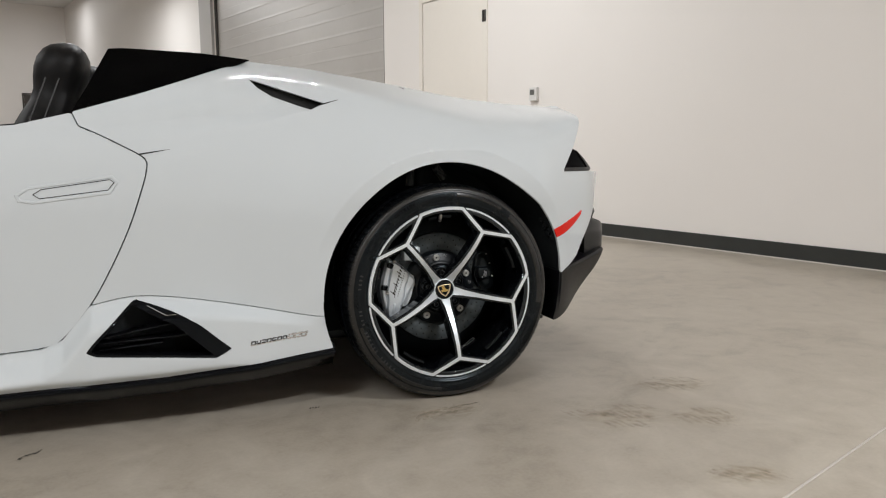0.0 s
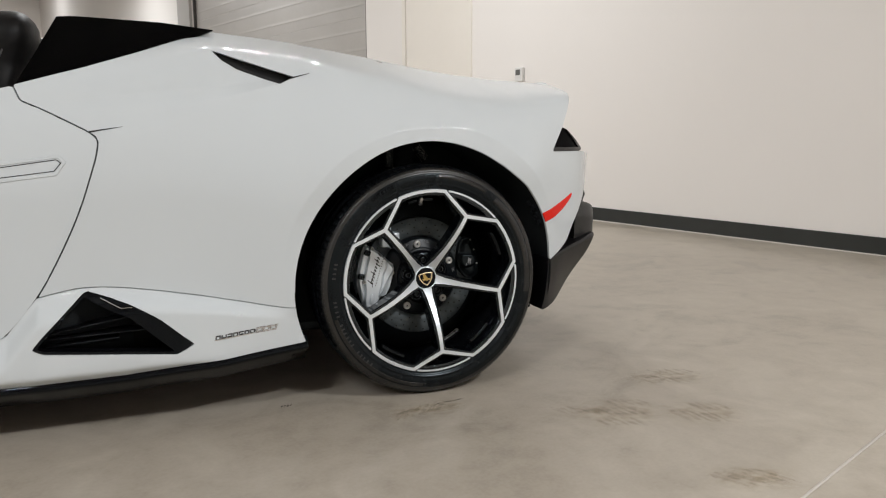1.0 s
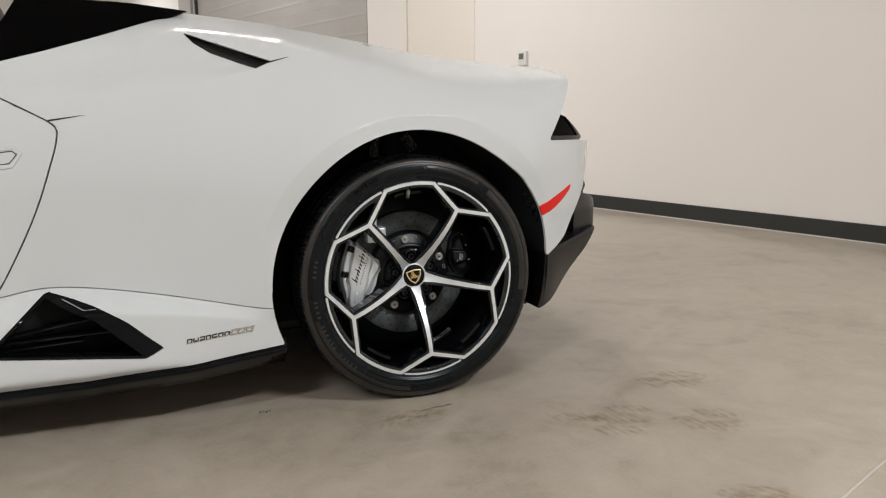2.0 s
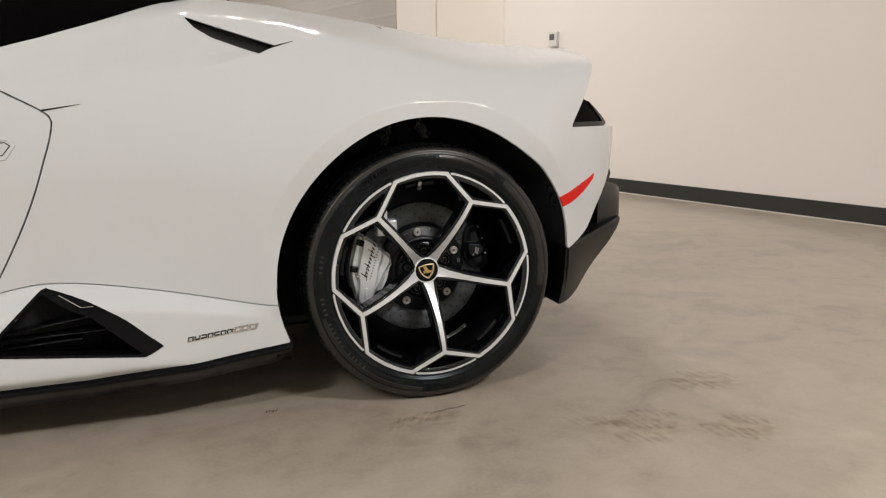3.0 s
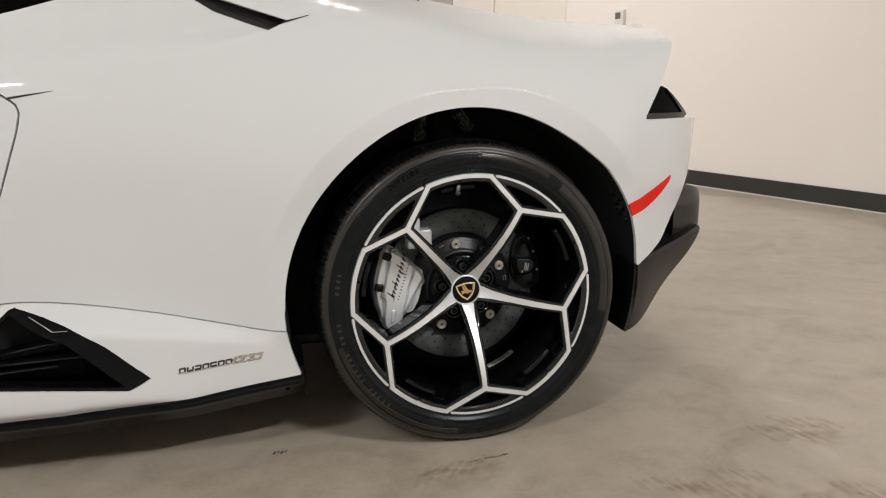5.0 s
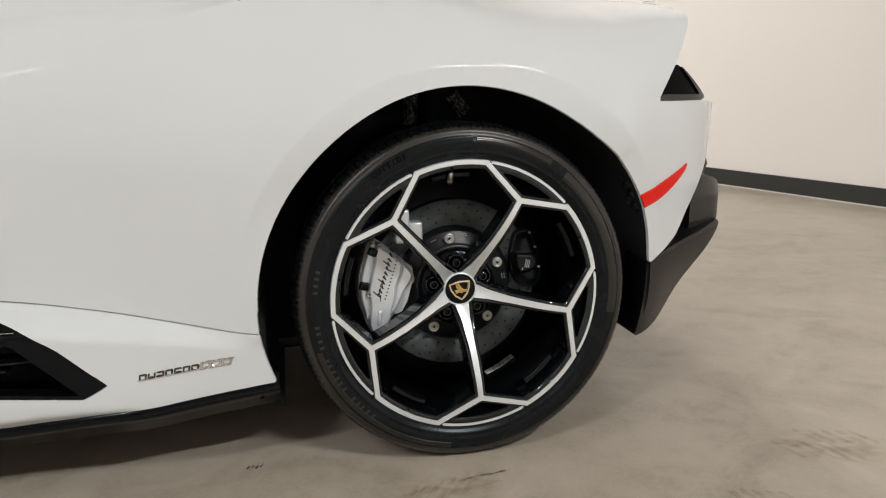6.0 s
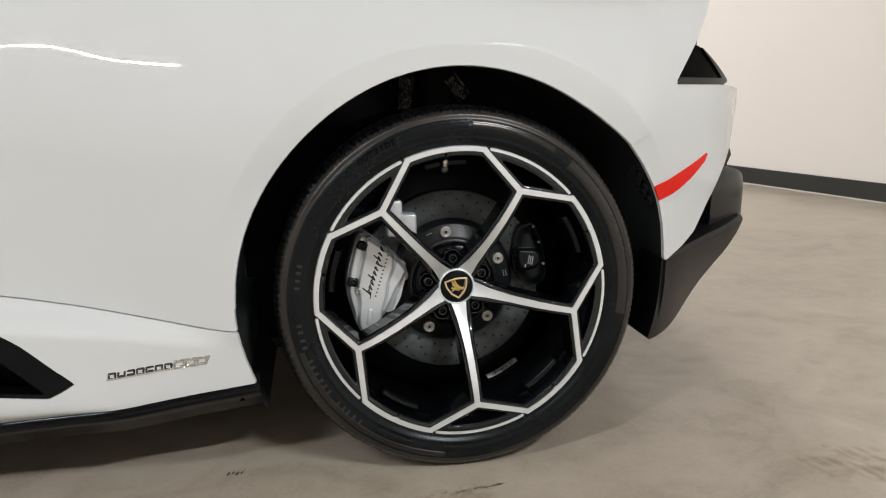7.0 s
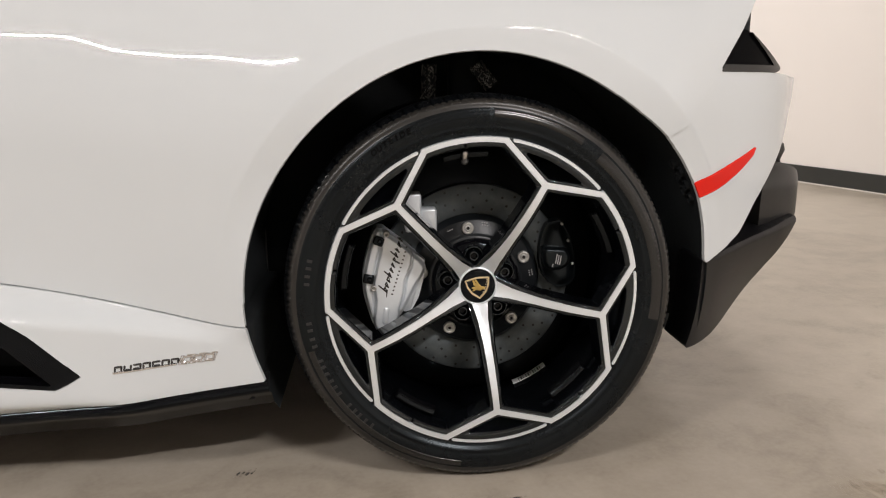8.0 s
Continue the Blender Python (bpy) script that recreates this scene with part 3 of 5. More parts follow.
fitting("screen", boxes(((-0.022, -0.0365, 0.055), (0.036, -0.0345, 0.105)), bevel=0.001), principled("lcd_grey", (0.13, 0.13, 0.125), 0.25), thermostat)

# saw-cut joint in the slab, filled with pale sealant
joint_dir = math.degrees(math.atan2(0.38, 1.0))
joint = part("joint", boxes(((-9.0, -0.0035, 0.0), (3.2, 0.0035, 0.0012))), principled("joint_filler", (0.62, 0.58, 0.53), 0.5))
joint.matrix_world = pose(0.738, -0.808, 0, 0, 0, joint_dir)
tagged(joint, "pale filled saw-cut joint in the concrete floor", "floor joint", "", "structure")


# old tyre marks and scuffs on the slab
def stain(name, colour, cover, scale):
    m = principled(name, colour, 0.5)
    nt = m.node_tree
    p, out = nt.nodes["Principled BSDF"], nt.nodes["Material Output"]
    no = nt.nodes.new("ShaderNodeTexNoise")
    no.inputs["Scale"].default_value, no.inputs["Detail"].default_value = scale, 5
    mr = nt.nodes.new("ShaderNodeMapRange")
    mr.inputs["From Min"].default_value, mr.inputs["From Max"].default_value = 0.40, 0.62
    mr.inputs["To Min"].default_value, mr.inputs["To Max"].default_value = 0.0, cover
    tr, mx = nt.nodes.new("ShaderNodeBsdfTransparent"), nt.nodes.new("ShaderNodeMixShader")
    co = nt.nodes.new("ShaderNodeTexCoord")
    nt.links.new(co.outputs["Object"], no.inputs["Vector"])
    nt.links.new(no.outputs[0], mr.inputs[0])
    nt.links.new(mr.outputs[0], mx.inputs[0])
    nt.links.new(tr.outputs[0], mx.inputs[1])
    nt.links.new(p.outputs[0], mx.inputs[2])
    nt.links.new(mx.outputs[0], out.inputs[0])
    return m


SCUFF, DARK_SCUFF = stain("tyre_scuff", (0.29, 0.21, 0.115), 0.16, 38), stain("dark_scuff", (0.05, 0.05, 0.05), 0.8, 60)
BROWN_STAIN = stain("brown_stain", (0.35, 0.26, 0.13), 0.26, 9)


def soft_edge(m):
    """Lets a stain fade out towards the rim of its patch."""
    nt = m.node_tree
    co = nt.nodes.new("ShaderNodeTexCoord")
    ln = nt.nodes.new("ShaderNodeVectorMath")
    ln.operation = "LENGTH"
    fade = nt.nodes.new("ShaderNodeMapRange")
    fade.interpolation_type = "SMOOTHSTEP"
    fade.inputs["From Min"].default_value, fade.inputs["From Max"].default_value = 1.0, 0.35
    times = nt.nodes.new("ShaderNodeMath")
    times.operation = "MULTIPLY"
    mx = next(n for n in nt.nodes if n.type == "MIX_SHADER")
    source = mx.inputs[0].links[0].from_socket
    nt.links.new(co.outputs["Object"], ln.inputs[0])
    nt.links.new(ln.outputs["Value"], fade.inputs[0])
    nt.links.new(source, times.inputs[0])
    nt.links.new(fade.outputs[0], times.inputs[1])
    nt.links.new(times.outputs[0], mx.inputs[0])
    for n in nt.nodes:
        if n.type == "TEX_NOISE":
            n.inputs["Scale"].default_value = 3.2


soft_edge(BROWN_STAIN)


def floor_stain(x, y, half_x, half_y, turn):
    bm = bmesh.new()
    bmesh.ops.create_circle(bm, cap_ends=True, segments=40, radius=1.0)
    ob = part("floor_stain", bm, BROWN_STAIN, None, "", False)
    ob.matrix_world = pose(x, y, 0.0006, 0, 0, turn) @ Matrix.Diagonal((half_x, half_y, 1, 1))
    return tagged(ob, "faint rusty brown stain soaked into the concrete", "floor stain", "stains on the floor")


def tread_mark(x, y, turn, bars, length, pitch, lean, material=None, label="faint brown tyre-tread mark on the concrete"):
    ob = tagged(new("tyre_mark"), label, "floor mark", "tyre marks on the floor")
    ob.matrix_world = pose(x, y, 0.0012, 0, 0, turn)
    for k in range(bars):
        bm = bmesh.new()
        w = pitch * 0.55 * random.uniform(0.7, 1.2)
        off = (k - bars / 2) * pitch
        pts = [(-length / 2, -w / 2), (-length / 6, -w * 0.6), (length / 4, -w * 0.5), (length / 2, -w / 4), (length / 2, w / 4), (length / 5, w * 0.55), (-length / 4, w * 0.45), (-length / 2, w / 3)]
        bm.faces.new([bm.verts.new((off + px * math.cos(lean) - py * math.sin(lean), px * math.sin(lean) + py * math.cos(lean), 0)) for px, py in pts])
        part("tread_bar", bm, material or SCUFF, ob, smooth=False)
    return ob


for x, y, turn, bars, length, pitch, lean in ((-0.075, -0.115, 10, 6, 0.085, 0.026, 0.75), (0.34, -0.285, -18, 6, 0.06, 0.024, 2.12), (0.43, -0.33, -20, 6, 0.07, 0.024, 2.12), (0.50, -0.29, -22, 5, 0.055, 0.024, 2.15),
                                              (0.40, -0.40, -20, 5, 0.06, 0.025, 2.10), (0.625, -0.45, -28, 5, 0.08, 0.026, 2.12), (0.70, -0.40, -26, 4, 0.06, 0.026, 2.10), (0.72, -0.16, -18, 5, 0.09, 0.030, 2.10), (0.80, -0.12, -18, 5, 0.07, 0.030, 2.12),
                                              (0.49, -0.785, -10, 6, 0.11, 0.024, -0.9)):
    tread_mark(x, y, turn, bars, length, pitch, lean)
floor_stain(0.42, -0.34, 0.17, 0.12, -15)
floor_stain(0.64, -0.43, 0.15, 0.10, -20)
floor_stain(0.74, -0.15, 0.17, 0.09, -15)
floor_stain(-0.06, -0.12, 0.14, 0.07, 5)
floor_stain(0.48, -0.78, 0.12, 0.09, 0)
for x, y, turn, bars, length, pitch, lean in ((-0.431, 0.058, 20, 4, 0.022, 0.010, 0.9), (-1.195, -0.02, 40, 3, 0.03, 0.02, 0.3), (0.02, -0.085, 5, 1, 0.10, 0.012, 0.05)):
    tread_mark(x, y, turn, bars, length, pitch, lean, DARK_SCUFF, "small black rubber scuff on the concrete")


# ---- wheel ----
NODE = 60.3
rear_wheel = new("wheel")
rear_wheel.parent = car
rear_wheel.matrix_world = pose(0, 0, HUB_Z, -2.0, 0, 0)

# tyre: sidewall and shoulder, with cross slots in the tread
outline = [(0.258, 0.020), (0.266, 0.009), (0.2718, 0.0045), (0.277, 0.0035), (0.281, 0.0005), (0.2850, -0.0030), (0.2868, -0.0034), (0.2885, -0.0026), (0.2925, -0.0040), (0.300, -0.0055), (0.3085, -0.0052), (0.3095, -0.0044), (0.3110, -0.0047), (0.3120, -0.0038), (0.3135, -0.0040), (0.3185, -0.0020), (0.3225, 0.0008), (0.3235, 0.0004), (0.3290, 0.0050),
           (0.3345, 0.010), (0.3390, 0.018), (0.3418, 0.030), (0.3432, 0.048), (0.3365, 0.050), (0.3365, 0.060), (0.3438, 0.062), (0.3438, 0.125), (0.333, 0.127), (0.333, 0.138), (0.3400, 0.140),
           (0.338, 0.200), (0.331, 0.202), (0.331, 0.213), (0.336, 0.215), (0.332, 0.255), (0.324, 0.275), (0.30, 0.285), (0.258, 0.27)]
verts, faces = revolve(outline, 720)
n = len(outline)
for k in range(720):
    for j, cut in ((19, 0.992), (20, 0.974), (21, 0.960), (22, 0.955)):
        if (k - (j - 18) // 2) % 8 == 0:
            x, y, z = verts[k * n + j]
            verts[k * n + j] = (x * cut, y + 0.001, z * cut)
    # short sipes between the slots
    if k % 8 == 4:
        for j, cut in ((19, 0.9945), (20, 0.986)):
            x, y, z = verts[k * n + j]
            verts[k * n + j] = (x * cut, y + 0.0012, z * cut)
tyre = part("tyre", (verts, faces), TYRE, rear_wheel, "black low-profile tyre with lettered sidewall")

# the shoulder is coloured paler and browner than the dressed sidewall, for its sheen
tyre.data.materials.append(TYRE_SHEEN)
tyre.data.polygons.foreach_set("material_index", [1 if 15 <= q % (n - 1) <= 18 else 0 for q in range(720 * (n - 1))])


def sidewall_y(r):
    return float(np.interp(r, [p[0] for p in outline[2:20]], [p[1] for p in outline[2:20]]))


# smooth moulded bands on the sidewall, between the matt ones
# Reflections of wall and lamp are put into paler rubber and a crown.
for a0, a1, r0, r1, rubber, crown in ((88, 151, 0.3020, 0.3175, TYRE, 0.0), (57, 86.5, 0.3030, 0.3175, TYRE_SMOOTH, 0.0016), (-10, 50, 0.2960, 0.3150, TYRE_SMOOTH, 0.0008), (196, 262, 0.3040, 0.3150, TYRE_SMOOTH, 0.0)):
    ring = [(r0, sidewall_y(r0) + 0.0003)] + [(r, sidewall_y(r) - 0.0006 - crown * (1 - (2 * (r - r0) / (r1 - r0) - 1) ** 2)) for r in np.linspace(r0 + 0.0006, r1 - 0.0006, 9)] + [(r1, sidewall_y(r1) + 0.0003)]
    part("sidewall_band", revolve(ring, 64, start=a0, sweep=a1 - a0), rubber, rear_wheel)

# mould nubs along the shoulder, their glints put in as paler rubber
bm = bmesh.new()
for k in range(144):
    a = radians(2.5 * k + 1.3)
    m = pose(0.3285 * math.cos(a), 0.0042, 0.3285 * math.sin(a)) @ pose(0, 0, 0, 0, 90 - math.degrees(a), 0) @ pose(0, 0, 0, 55, 0, 0)
    bmesh.ops.create_cone(bm, cap_ends=True, segments=5, radius1=0.0009, radius2=0.0006, depth=0.004, matrix=m)
tagged(part("mould_nub", bm, principled("nub_glint_rubber", (0.06, 0.06, 0.06), 0.35), rear_wheel), kind="stuff")

# barrel and outer rim edge
barrel = [(0.2735, 0.006), (0.2725, 0.0035), (0.266, 0.004), (0.262, 0.010), (0.2535, 0.022), (0.2500, 0.05), (0.2495, 0.12), (0.2530, 0.16), (0.2560, 0.25), (0.268, 0.262)]
part("barrel", revolve(barrel, 128), RIM_BLACK, rear_wheel)
part("rear_shield", revolve([(0.02, 0.19), (0.20, 0.19), (0.262, 0.235)], 64), BLACK_SATIN, rear_wheel)


def bar(X, Z, ax, az, bx, bz, ha, hb):
    ex, ez = bx - ax, bz - az
    t = np.clip(((X - ax) * ex + (Z - az) * ez) / (ex * ex + ez * ez), 0, 1)
    return ha + (hb - ha) * t - np.hypot(X - ax - ex * t, Z - az - ez * t)


def arc(X, Z, r, half, a0, a1):
    a = np.degrees(np.arctan2(Z, X))
    rr = np.hypot(X, Z)
    return np.minimum(half - np.abs(rr - r), np.minimum(a - a0, a1 - a) * rr * 0.01745)


ARM = (0.2655 * math.cos(radians(20.6)), 0.2655 * math.sin(radians(20.6)))


def spoke_field(X, Z):
    f = np.maximum(bar(X, Z, 0.03, 0, 0.058, 0, 0.0145, 0.0092), bar(X, Z, 0.058, 0, 0.10, 0, 0.0092, 0.0066))
    f = np.maximum(f, bar(X, Z, 0.10, 0, 0.216, 0, 0.0066, 0.0050))
    for sgn in (-1, 1):
        f = np.maximum(f, bar(X, Z, 0.216, 0, ARM[0], sgn * ARM[1], 0.0050, 0.0046))
        lo, hi = sorted((sgn * 20.0, sgn * 36.05))
        f = np.maximum(f, arc(X, Z, 0.2670, 0.0043, lo, hi))
    return np.minimum(f, 0.2718 - np.hypot(X, Z))


def body_field(X, Z):
    f = bar(X, Z, 0.03, 0, 0.10, 0, 0.024, 0.0150)
    f = np.maximum(f, bar(X, Z, 0.10, 0, 0.216, 0, 0.0150, 0.0125))
    for sgn in (-1, 1):
        f = np.maximum(f, bar(X, Z, 0.216, 0, ARM[0], sgn * ARM[1], 0.0125, 0.0115))
    a = np.abs(np.degrees(np.arctan2(Z, X)))
    r = np.hypot(X, Z)
    f = np.maximum(f, np.minimum(0.010 - np.abs(r - 0.2630), (36.05 - a) * r * 0.01745))
    return np.minimum(f, 0.2712 - r)


def face_y(x, z):
    r = np.hypot(x, z)
    s_ = np.clip((r - 0.030) / 0.165, 0, 1)
    return 0.074 * (1 - s_) ** 1.8


def rolled(d, r):
    """Depth of a rounded edge at a distance d inside the outline."""
    q = np.clip(1 - d / r, 0, 1)
    return r * (1 - np.sqrt(1 - q * q))


spoke = panel(spoke_field, face_y, (0.0, 0.28), (-0.17, 0.17), 0.0022, 0.004)
spoke_body = panel(body_field, lambda x, z: face_y(x, z) + 0.0016 + rolled(body_field(x, z), 0.0065), (0.0, 0.28), (-0.17, 0.17), 0.0024, 0.042)
lip = panel(lambda X, Z: arc(X, Z, 0.2690, 0.0024, -18.6, 18.6), lambda x, z: 0.0008 + 0 * x, (0.24, 0.28), (-0.10, 0.10), 0.0018, 0.004)
pocket = panel(lambda X, Z: arc(X, Z, 0.242, 0.009, -15, 15), lambda x, z: 0.020 + 0.9 * (0.251 - np.hypot(x, z)), (0.22, 0.26), (-0.08, 0.08), 0.0025, 0.014)
def rib_field(X, Z):
    return arc(X, Z, 0.2405, 0.0058, 26, 45)


rib = panel(rib_field, lambda x, z: 0.030 + 0.3 * (0.25 - np.hypot(x, z)) + rolled(rib_field(x, z), 0.0035), (0.15, 0.24), (0.08, 0.19), 0.0018, 0.014)
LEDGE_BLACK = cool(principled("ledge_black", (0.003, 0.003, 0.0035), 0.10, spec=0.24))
shared = {}
for k in range(5):
    for name, data, material, label in (("spoke_body", spoke_body, RIM_BLACK, ""), ("spoke", spoke, RIM_CUT, "diamond-cut aluminium spoke face"), ("rim_lip", lip, RIM_CUT, ""), ("pocket", pocket, RIM_BLACK, ""), ("ledge", rib, LEDGE_BLACK, "")):
        if name not in shared:
            ob = part(name, data, material, rear_wheel, label)
            shared[name] = ob.data
        else:
            ob = new(name, shared[name])
            ob.parent = rear_wheel
        ob.matrix_local = pose(0, 0, 0, 0, -(NODE + 72 * k), 0)


def rounded_pin(radius, length):
    """Verts and faces of an upright rod with domed ends."""
    ring = [(0.0, -length / 2)] + [(radius * math.sin(radians(q)), -length / 2 + radius * (1 - math.cos(radians(q)))) for q in (30, 60, 90)]
    ring += [(r, -y) for r, y in reversed(ring)]
    v, f = revolve(ring, 16)
    return [(x, z, y) for x, y, z in v], [q[::-1] for q in f]


def turned(profile, material, name, parent, x=0, z=0, y=0, label="", steps=40):
    ob = part(name, revolve(profile, steps), material, parent, label)
    ob.location = (x, y, z)
    return ob


turned([(0.0, 0.088), (0.074, 0.090), (0.082, 0.098), (0.082, 0.128)], BLACK_GLOSS, "hub", rear_wheel)
turned([(0.0316, 0.0715), (0.0320, 0.0690), (0.0328, 0.0686), (0.0342, 0.0690), (0.0354, 0.0705), (0.0358, 0.085)], RIM_CUT, "cap_ring", rear_wheel)
turned([(0.0, 0.0692), (0.026, 0.0694), (0.0305, 0.0702), (0.0318, 0.0715)], BLACK_GLOSS, "centre_cap", rear_wheel, label="black centre cap with a gold shield")
shield = curve_through([(-0.0222, 0.0135), (0.0, 0.0165), (0.0222, 0.0135)], 5) + curve_through([(0.0200, 0.000), (0.0125, -0.0135), (0.0, -0.0235)], 5) + curve_through([(-0.0125, -0.0135), (-0.0200, 0.000)], 4)
CAP_TURN = 8.0
figure = [(-0.006, 0.005, 0.001, -0.001, 0.0010, 0.0030), (-0.007, 0.011, -0.003, 0.003, 0.0005, 0.0014), (-0.003, 0.012, 0.000, 0.003, 0.0005, 0.0013), (-0.010, -0.002, 0.003, -0.006, 0.0007, 0.0014), (0.004, -0.004, 0.011, -0.005, 0.002, 0.0008), (-0.009, -0.006, -0.004, -0.003, 0.0008, 0.001)]
for name, field, material in (("shield_edge", lambda X, Z: 0.00036 - np.abs(inside(shield, X, Z) - 0.001), principled("pale_gold", (0.75, 0.60, 0.38), 0.3, 0.8)),
                              ("shield_figure", lambda X, Z: np.max([bar(X, Z, *q) for q in figure], axis=0), GOLD)):
    ob = part(name, panel(field, lambda x, z: 0.0684 + 0 * x, (-0.026, 0.026), (-0.027, 0.022), 0.0006, 0.0005), material, rear_wheel)
    ob.matrix_local = pose(0, 0, 0, 0, -CAP_TURN, 0)
for k in range(7):
    ob = part("shield_mark", boxes(((-0.0006, -0.0004, -0.0012), (0.0006, 0.0004, 0.0012))), principled("pale_ink", (0.6, 0.5, 0.35), 0.4), rear_wheel, smooth=False)
    t = k / 6
    ob.matrix_local = pose(0, 0, 0, 0, -CAP_TURN, 0) @ pose(0.0178 - 0.0125 * t ** 1.4, 0.0685, 0.010 - 0.0265 * t, 0, 20 + 25 * t, 0)
for k in range(5):
    a = radians(NODE + 36 + 72 * k)
    x, z = 0.0550 * math.cos(a), 0.0550 * math.sin(a)
    turned([(0.0050, 0.084), (0.0054, 0.0745), (0.0066, 0.0730), (0.0084, 0.0733), (0.0101, 0.0750), (0.0113, 0.0785), (0.0118, 0.0840), (0.0120, 0.095)], RIM_BLACK, "wheel_bolt", rear_wheel, x, z, steps=20)
    turned([(0.0, 0.082), (0.0052, 0.082)], GAP, "bolt_socket", rear_wheel, x, z, steps=6)
    # open-sided cup round the bolt
    cup = part("bolt_seat", revolve([(0.0145, 0.095), (0.0150, 0.0775), (0.0162, 0.0760), (0.0180, 0.0775), (0.0190, 0.095)], 26, start=math.degrees(a) - 115, sweep=230), RIM_BLACK, rear_wheel)
    cup.location = (x, 0, z)

# brake
turned([(0.124, 0.134), (0.126, 0.130), (0.1782, 0.130), (0.180, 0.132), (0.180, 0.160), (0.124, 0.160)], DISC, "brake_disc", rear_wheel, label="grey drilled carbon-ceramic brake disc", steps=96)
HAT = mottled("disc_hat", ((0.0065, 0.0085, 0.0105), (0.010, 0.0125, 0.015)), 30, (0.30, 0.42), metal=0.2)
turned([(0.03, 0.104), (0.083, 0.105), (0.0875, 0.1075), (0.091, 0.1135), (0.114, 0.1135), (0.1165, 0.117), (0.122, 0.126), (0.1235, 0.128), (0.124, 0.14)], HAT, "disc_hat", rear_wheel, steps=80)
bm = bmesh.new()
for k in range(24):
    for r, lag in ((0.136, 0.0), (0.150, 5.2), (0.162, 10.0), (0.172, 2.8)):
        a = radians(15 * k + lag)
        bmesh.ops.create_circle(bm, cap_ends=True, segments=10, radius=0.0024, matrix=Matrix.Translation((r * math.cos(a), 0.1296, r * math.sin(a))) @ pose(0, 0, 0, 90, 0, 0))
tagged(part("disc_hole", bm, GAP, rear_wheel), kind="stuff")
BOLT_GREY = mottled("dull_zinc", ((0.42, 0.42, 0.40), (0.50, 0.50, 0.48)), 60, (0.32, 0.42), metal=0.6)
for k in range(5):
    a = radians(97 + 72 * k)
    x, z = 0.1010 * math.cos(a), 0.1010 * math.sin(a)
    turned([(0.0, 0.1085), (0.0030, 0.1085), (0.0033, 0.1055), (0.0048, 0.1050), (0.0058, 0.1075), (0.0064, 0.1078), (0.0070, 0.1068), (0.0104, 0.1068), (0.0114, 0.1085), (0.0116, 0.118)], BOLT_GREY, "disc_bolt", rear_wheel, x, z, steps=20)
    turned([(0.0, 0.1082), (0.0031, 0.1082)], GAP, "bolt_socket", rear_wheel, x, z, steps=6)
# worn print on the disc's centre
HAT_INK = principled("grey_ink", (0.35, 0.35, 0.36), 0.5)
for x, z, turn in ((0.018, 0.109, -10), (0.019, 0.1045, -10), (-0.046, 0.0965, 22), (0.1085, 0.0135, -80), (0.1035, 0.0125, -80)):
    for q in (-0.0045, -0.0005, 0.004):
        ob = part("print_mark", boxes(((q, -0.0003, -0.0009), (q + 0.0026, 0.0003, 0.0009))), HAT_INK, rear_wheel, smooth=False)
        ob.matrix_local = pose(x, 0.1130, z, 0, -turn, 0)

CALIPER = curve_through([(x - 0.009, z) for x, z in ((-0.1635, 0.107), (-0.148, 0.097), (-0.122, 0.078), (-0.086, 0.040), (-0.088, 0.020), (-0.101, 0.000), (-0.122, -0.041), (-0.150, -0.080), (-0.172, -0.084), (-0.183, -0.070), (-0.198, -0.014), (-0.198, 0.024), (-0.189, 0.064), (-0.176, 0.103))], 4, True)


def caliper_y(x, z):
    """Raised middle plate between two wavy grooves, with rounded outer edges."""
    d = np.clip(inside(CALIPER, x, z), 0, 1)
    left = x - np.interp(z, [-0.053, -0.022, 0.008, 0.039, 0.069, 0.105], [-0.190, -0.187, -0.190, -0.183, -0.175, -0.170])
    right = x - np.interp(z, [-0.045, -0.012, 0.013, 0.039, 0.064], [-0.142, -0.133, -0.130, -0.119, -0.116])
    plate = smooth_step(0.0, 0.004, left) * smooth_step(0.0, -0.004, right)
    cut = np.exp(-(left / 0.0028) ** 2) + np.exp(-(right / 0.0024) ** 2)
    return 0.096 - 0.010 * smooth_step(0, 0.007, d) - 0.005 * plate + 0.006 * cut


caliper = part("caliper", panel(lambda X, Z: inside(CALIPER, X, Z), caliper_y, (-0.22, -0.08), (-0.10, 0.12), 0.0016, 0.045), SILVER, rear_wheel, "silver brake caliper with black script")
part("caliper_bridge", boxes(((-0.128, 0.092, 0.098), (-0.098, 0.15, 0.168)), ((-0.100, 0.100, 0.092), (-0.070, 0.15, 0.140)), bevel=0.005, m=pose(0, 0, 0, 0, 0, 0)), SILVER, rear_wheel)
PAD = [(-0.1085, 0.0575), (-0.0925, 0.0460), (-0.0955, 0.012), (-0.1050, -0.023), (-0.1190, -0.048), (-0.1365, -0.052), (-0.1255, -0.016), (-0.1200, 0.022)]
part("pad_plate", panel(lambda X, Z: inside(PAD, X, Z) - 0.001, lambda x, z: 0.098 + 0.003 * smooth_step(0.0015, -0.0015, np.abs(x + 0.1065 - 0.28 * (z - 0.004)) - 0.001), (-0.14, -0.08), (-0.06, 0.07), 0.0018, 0.02), SILVER, rear_wheel, "silver brake pad backing plate")
part("pad_carrier", revolve([(0.118, 0.112), (0.122, 0.104), (0.196, 0.104), (0.206, 0.112), (0.206, 0.150)], 24, start=152, sweep=66), BLACK_SATIN, rear_wheel)
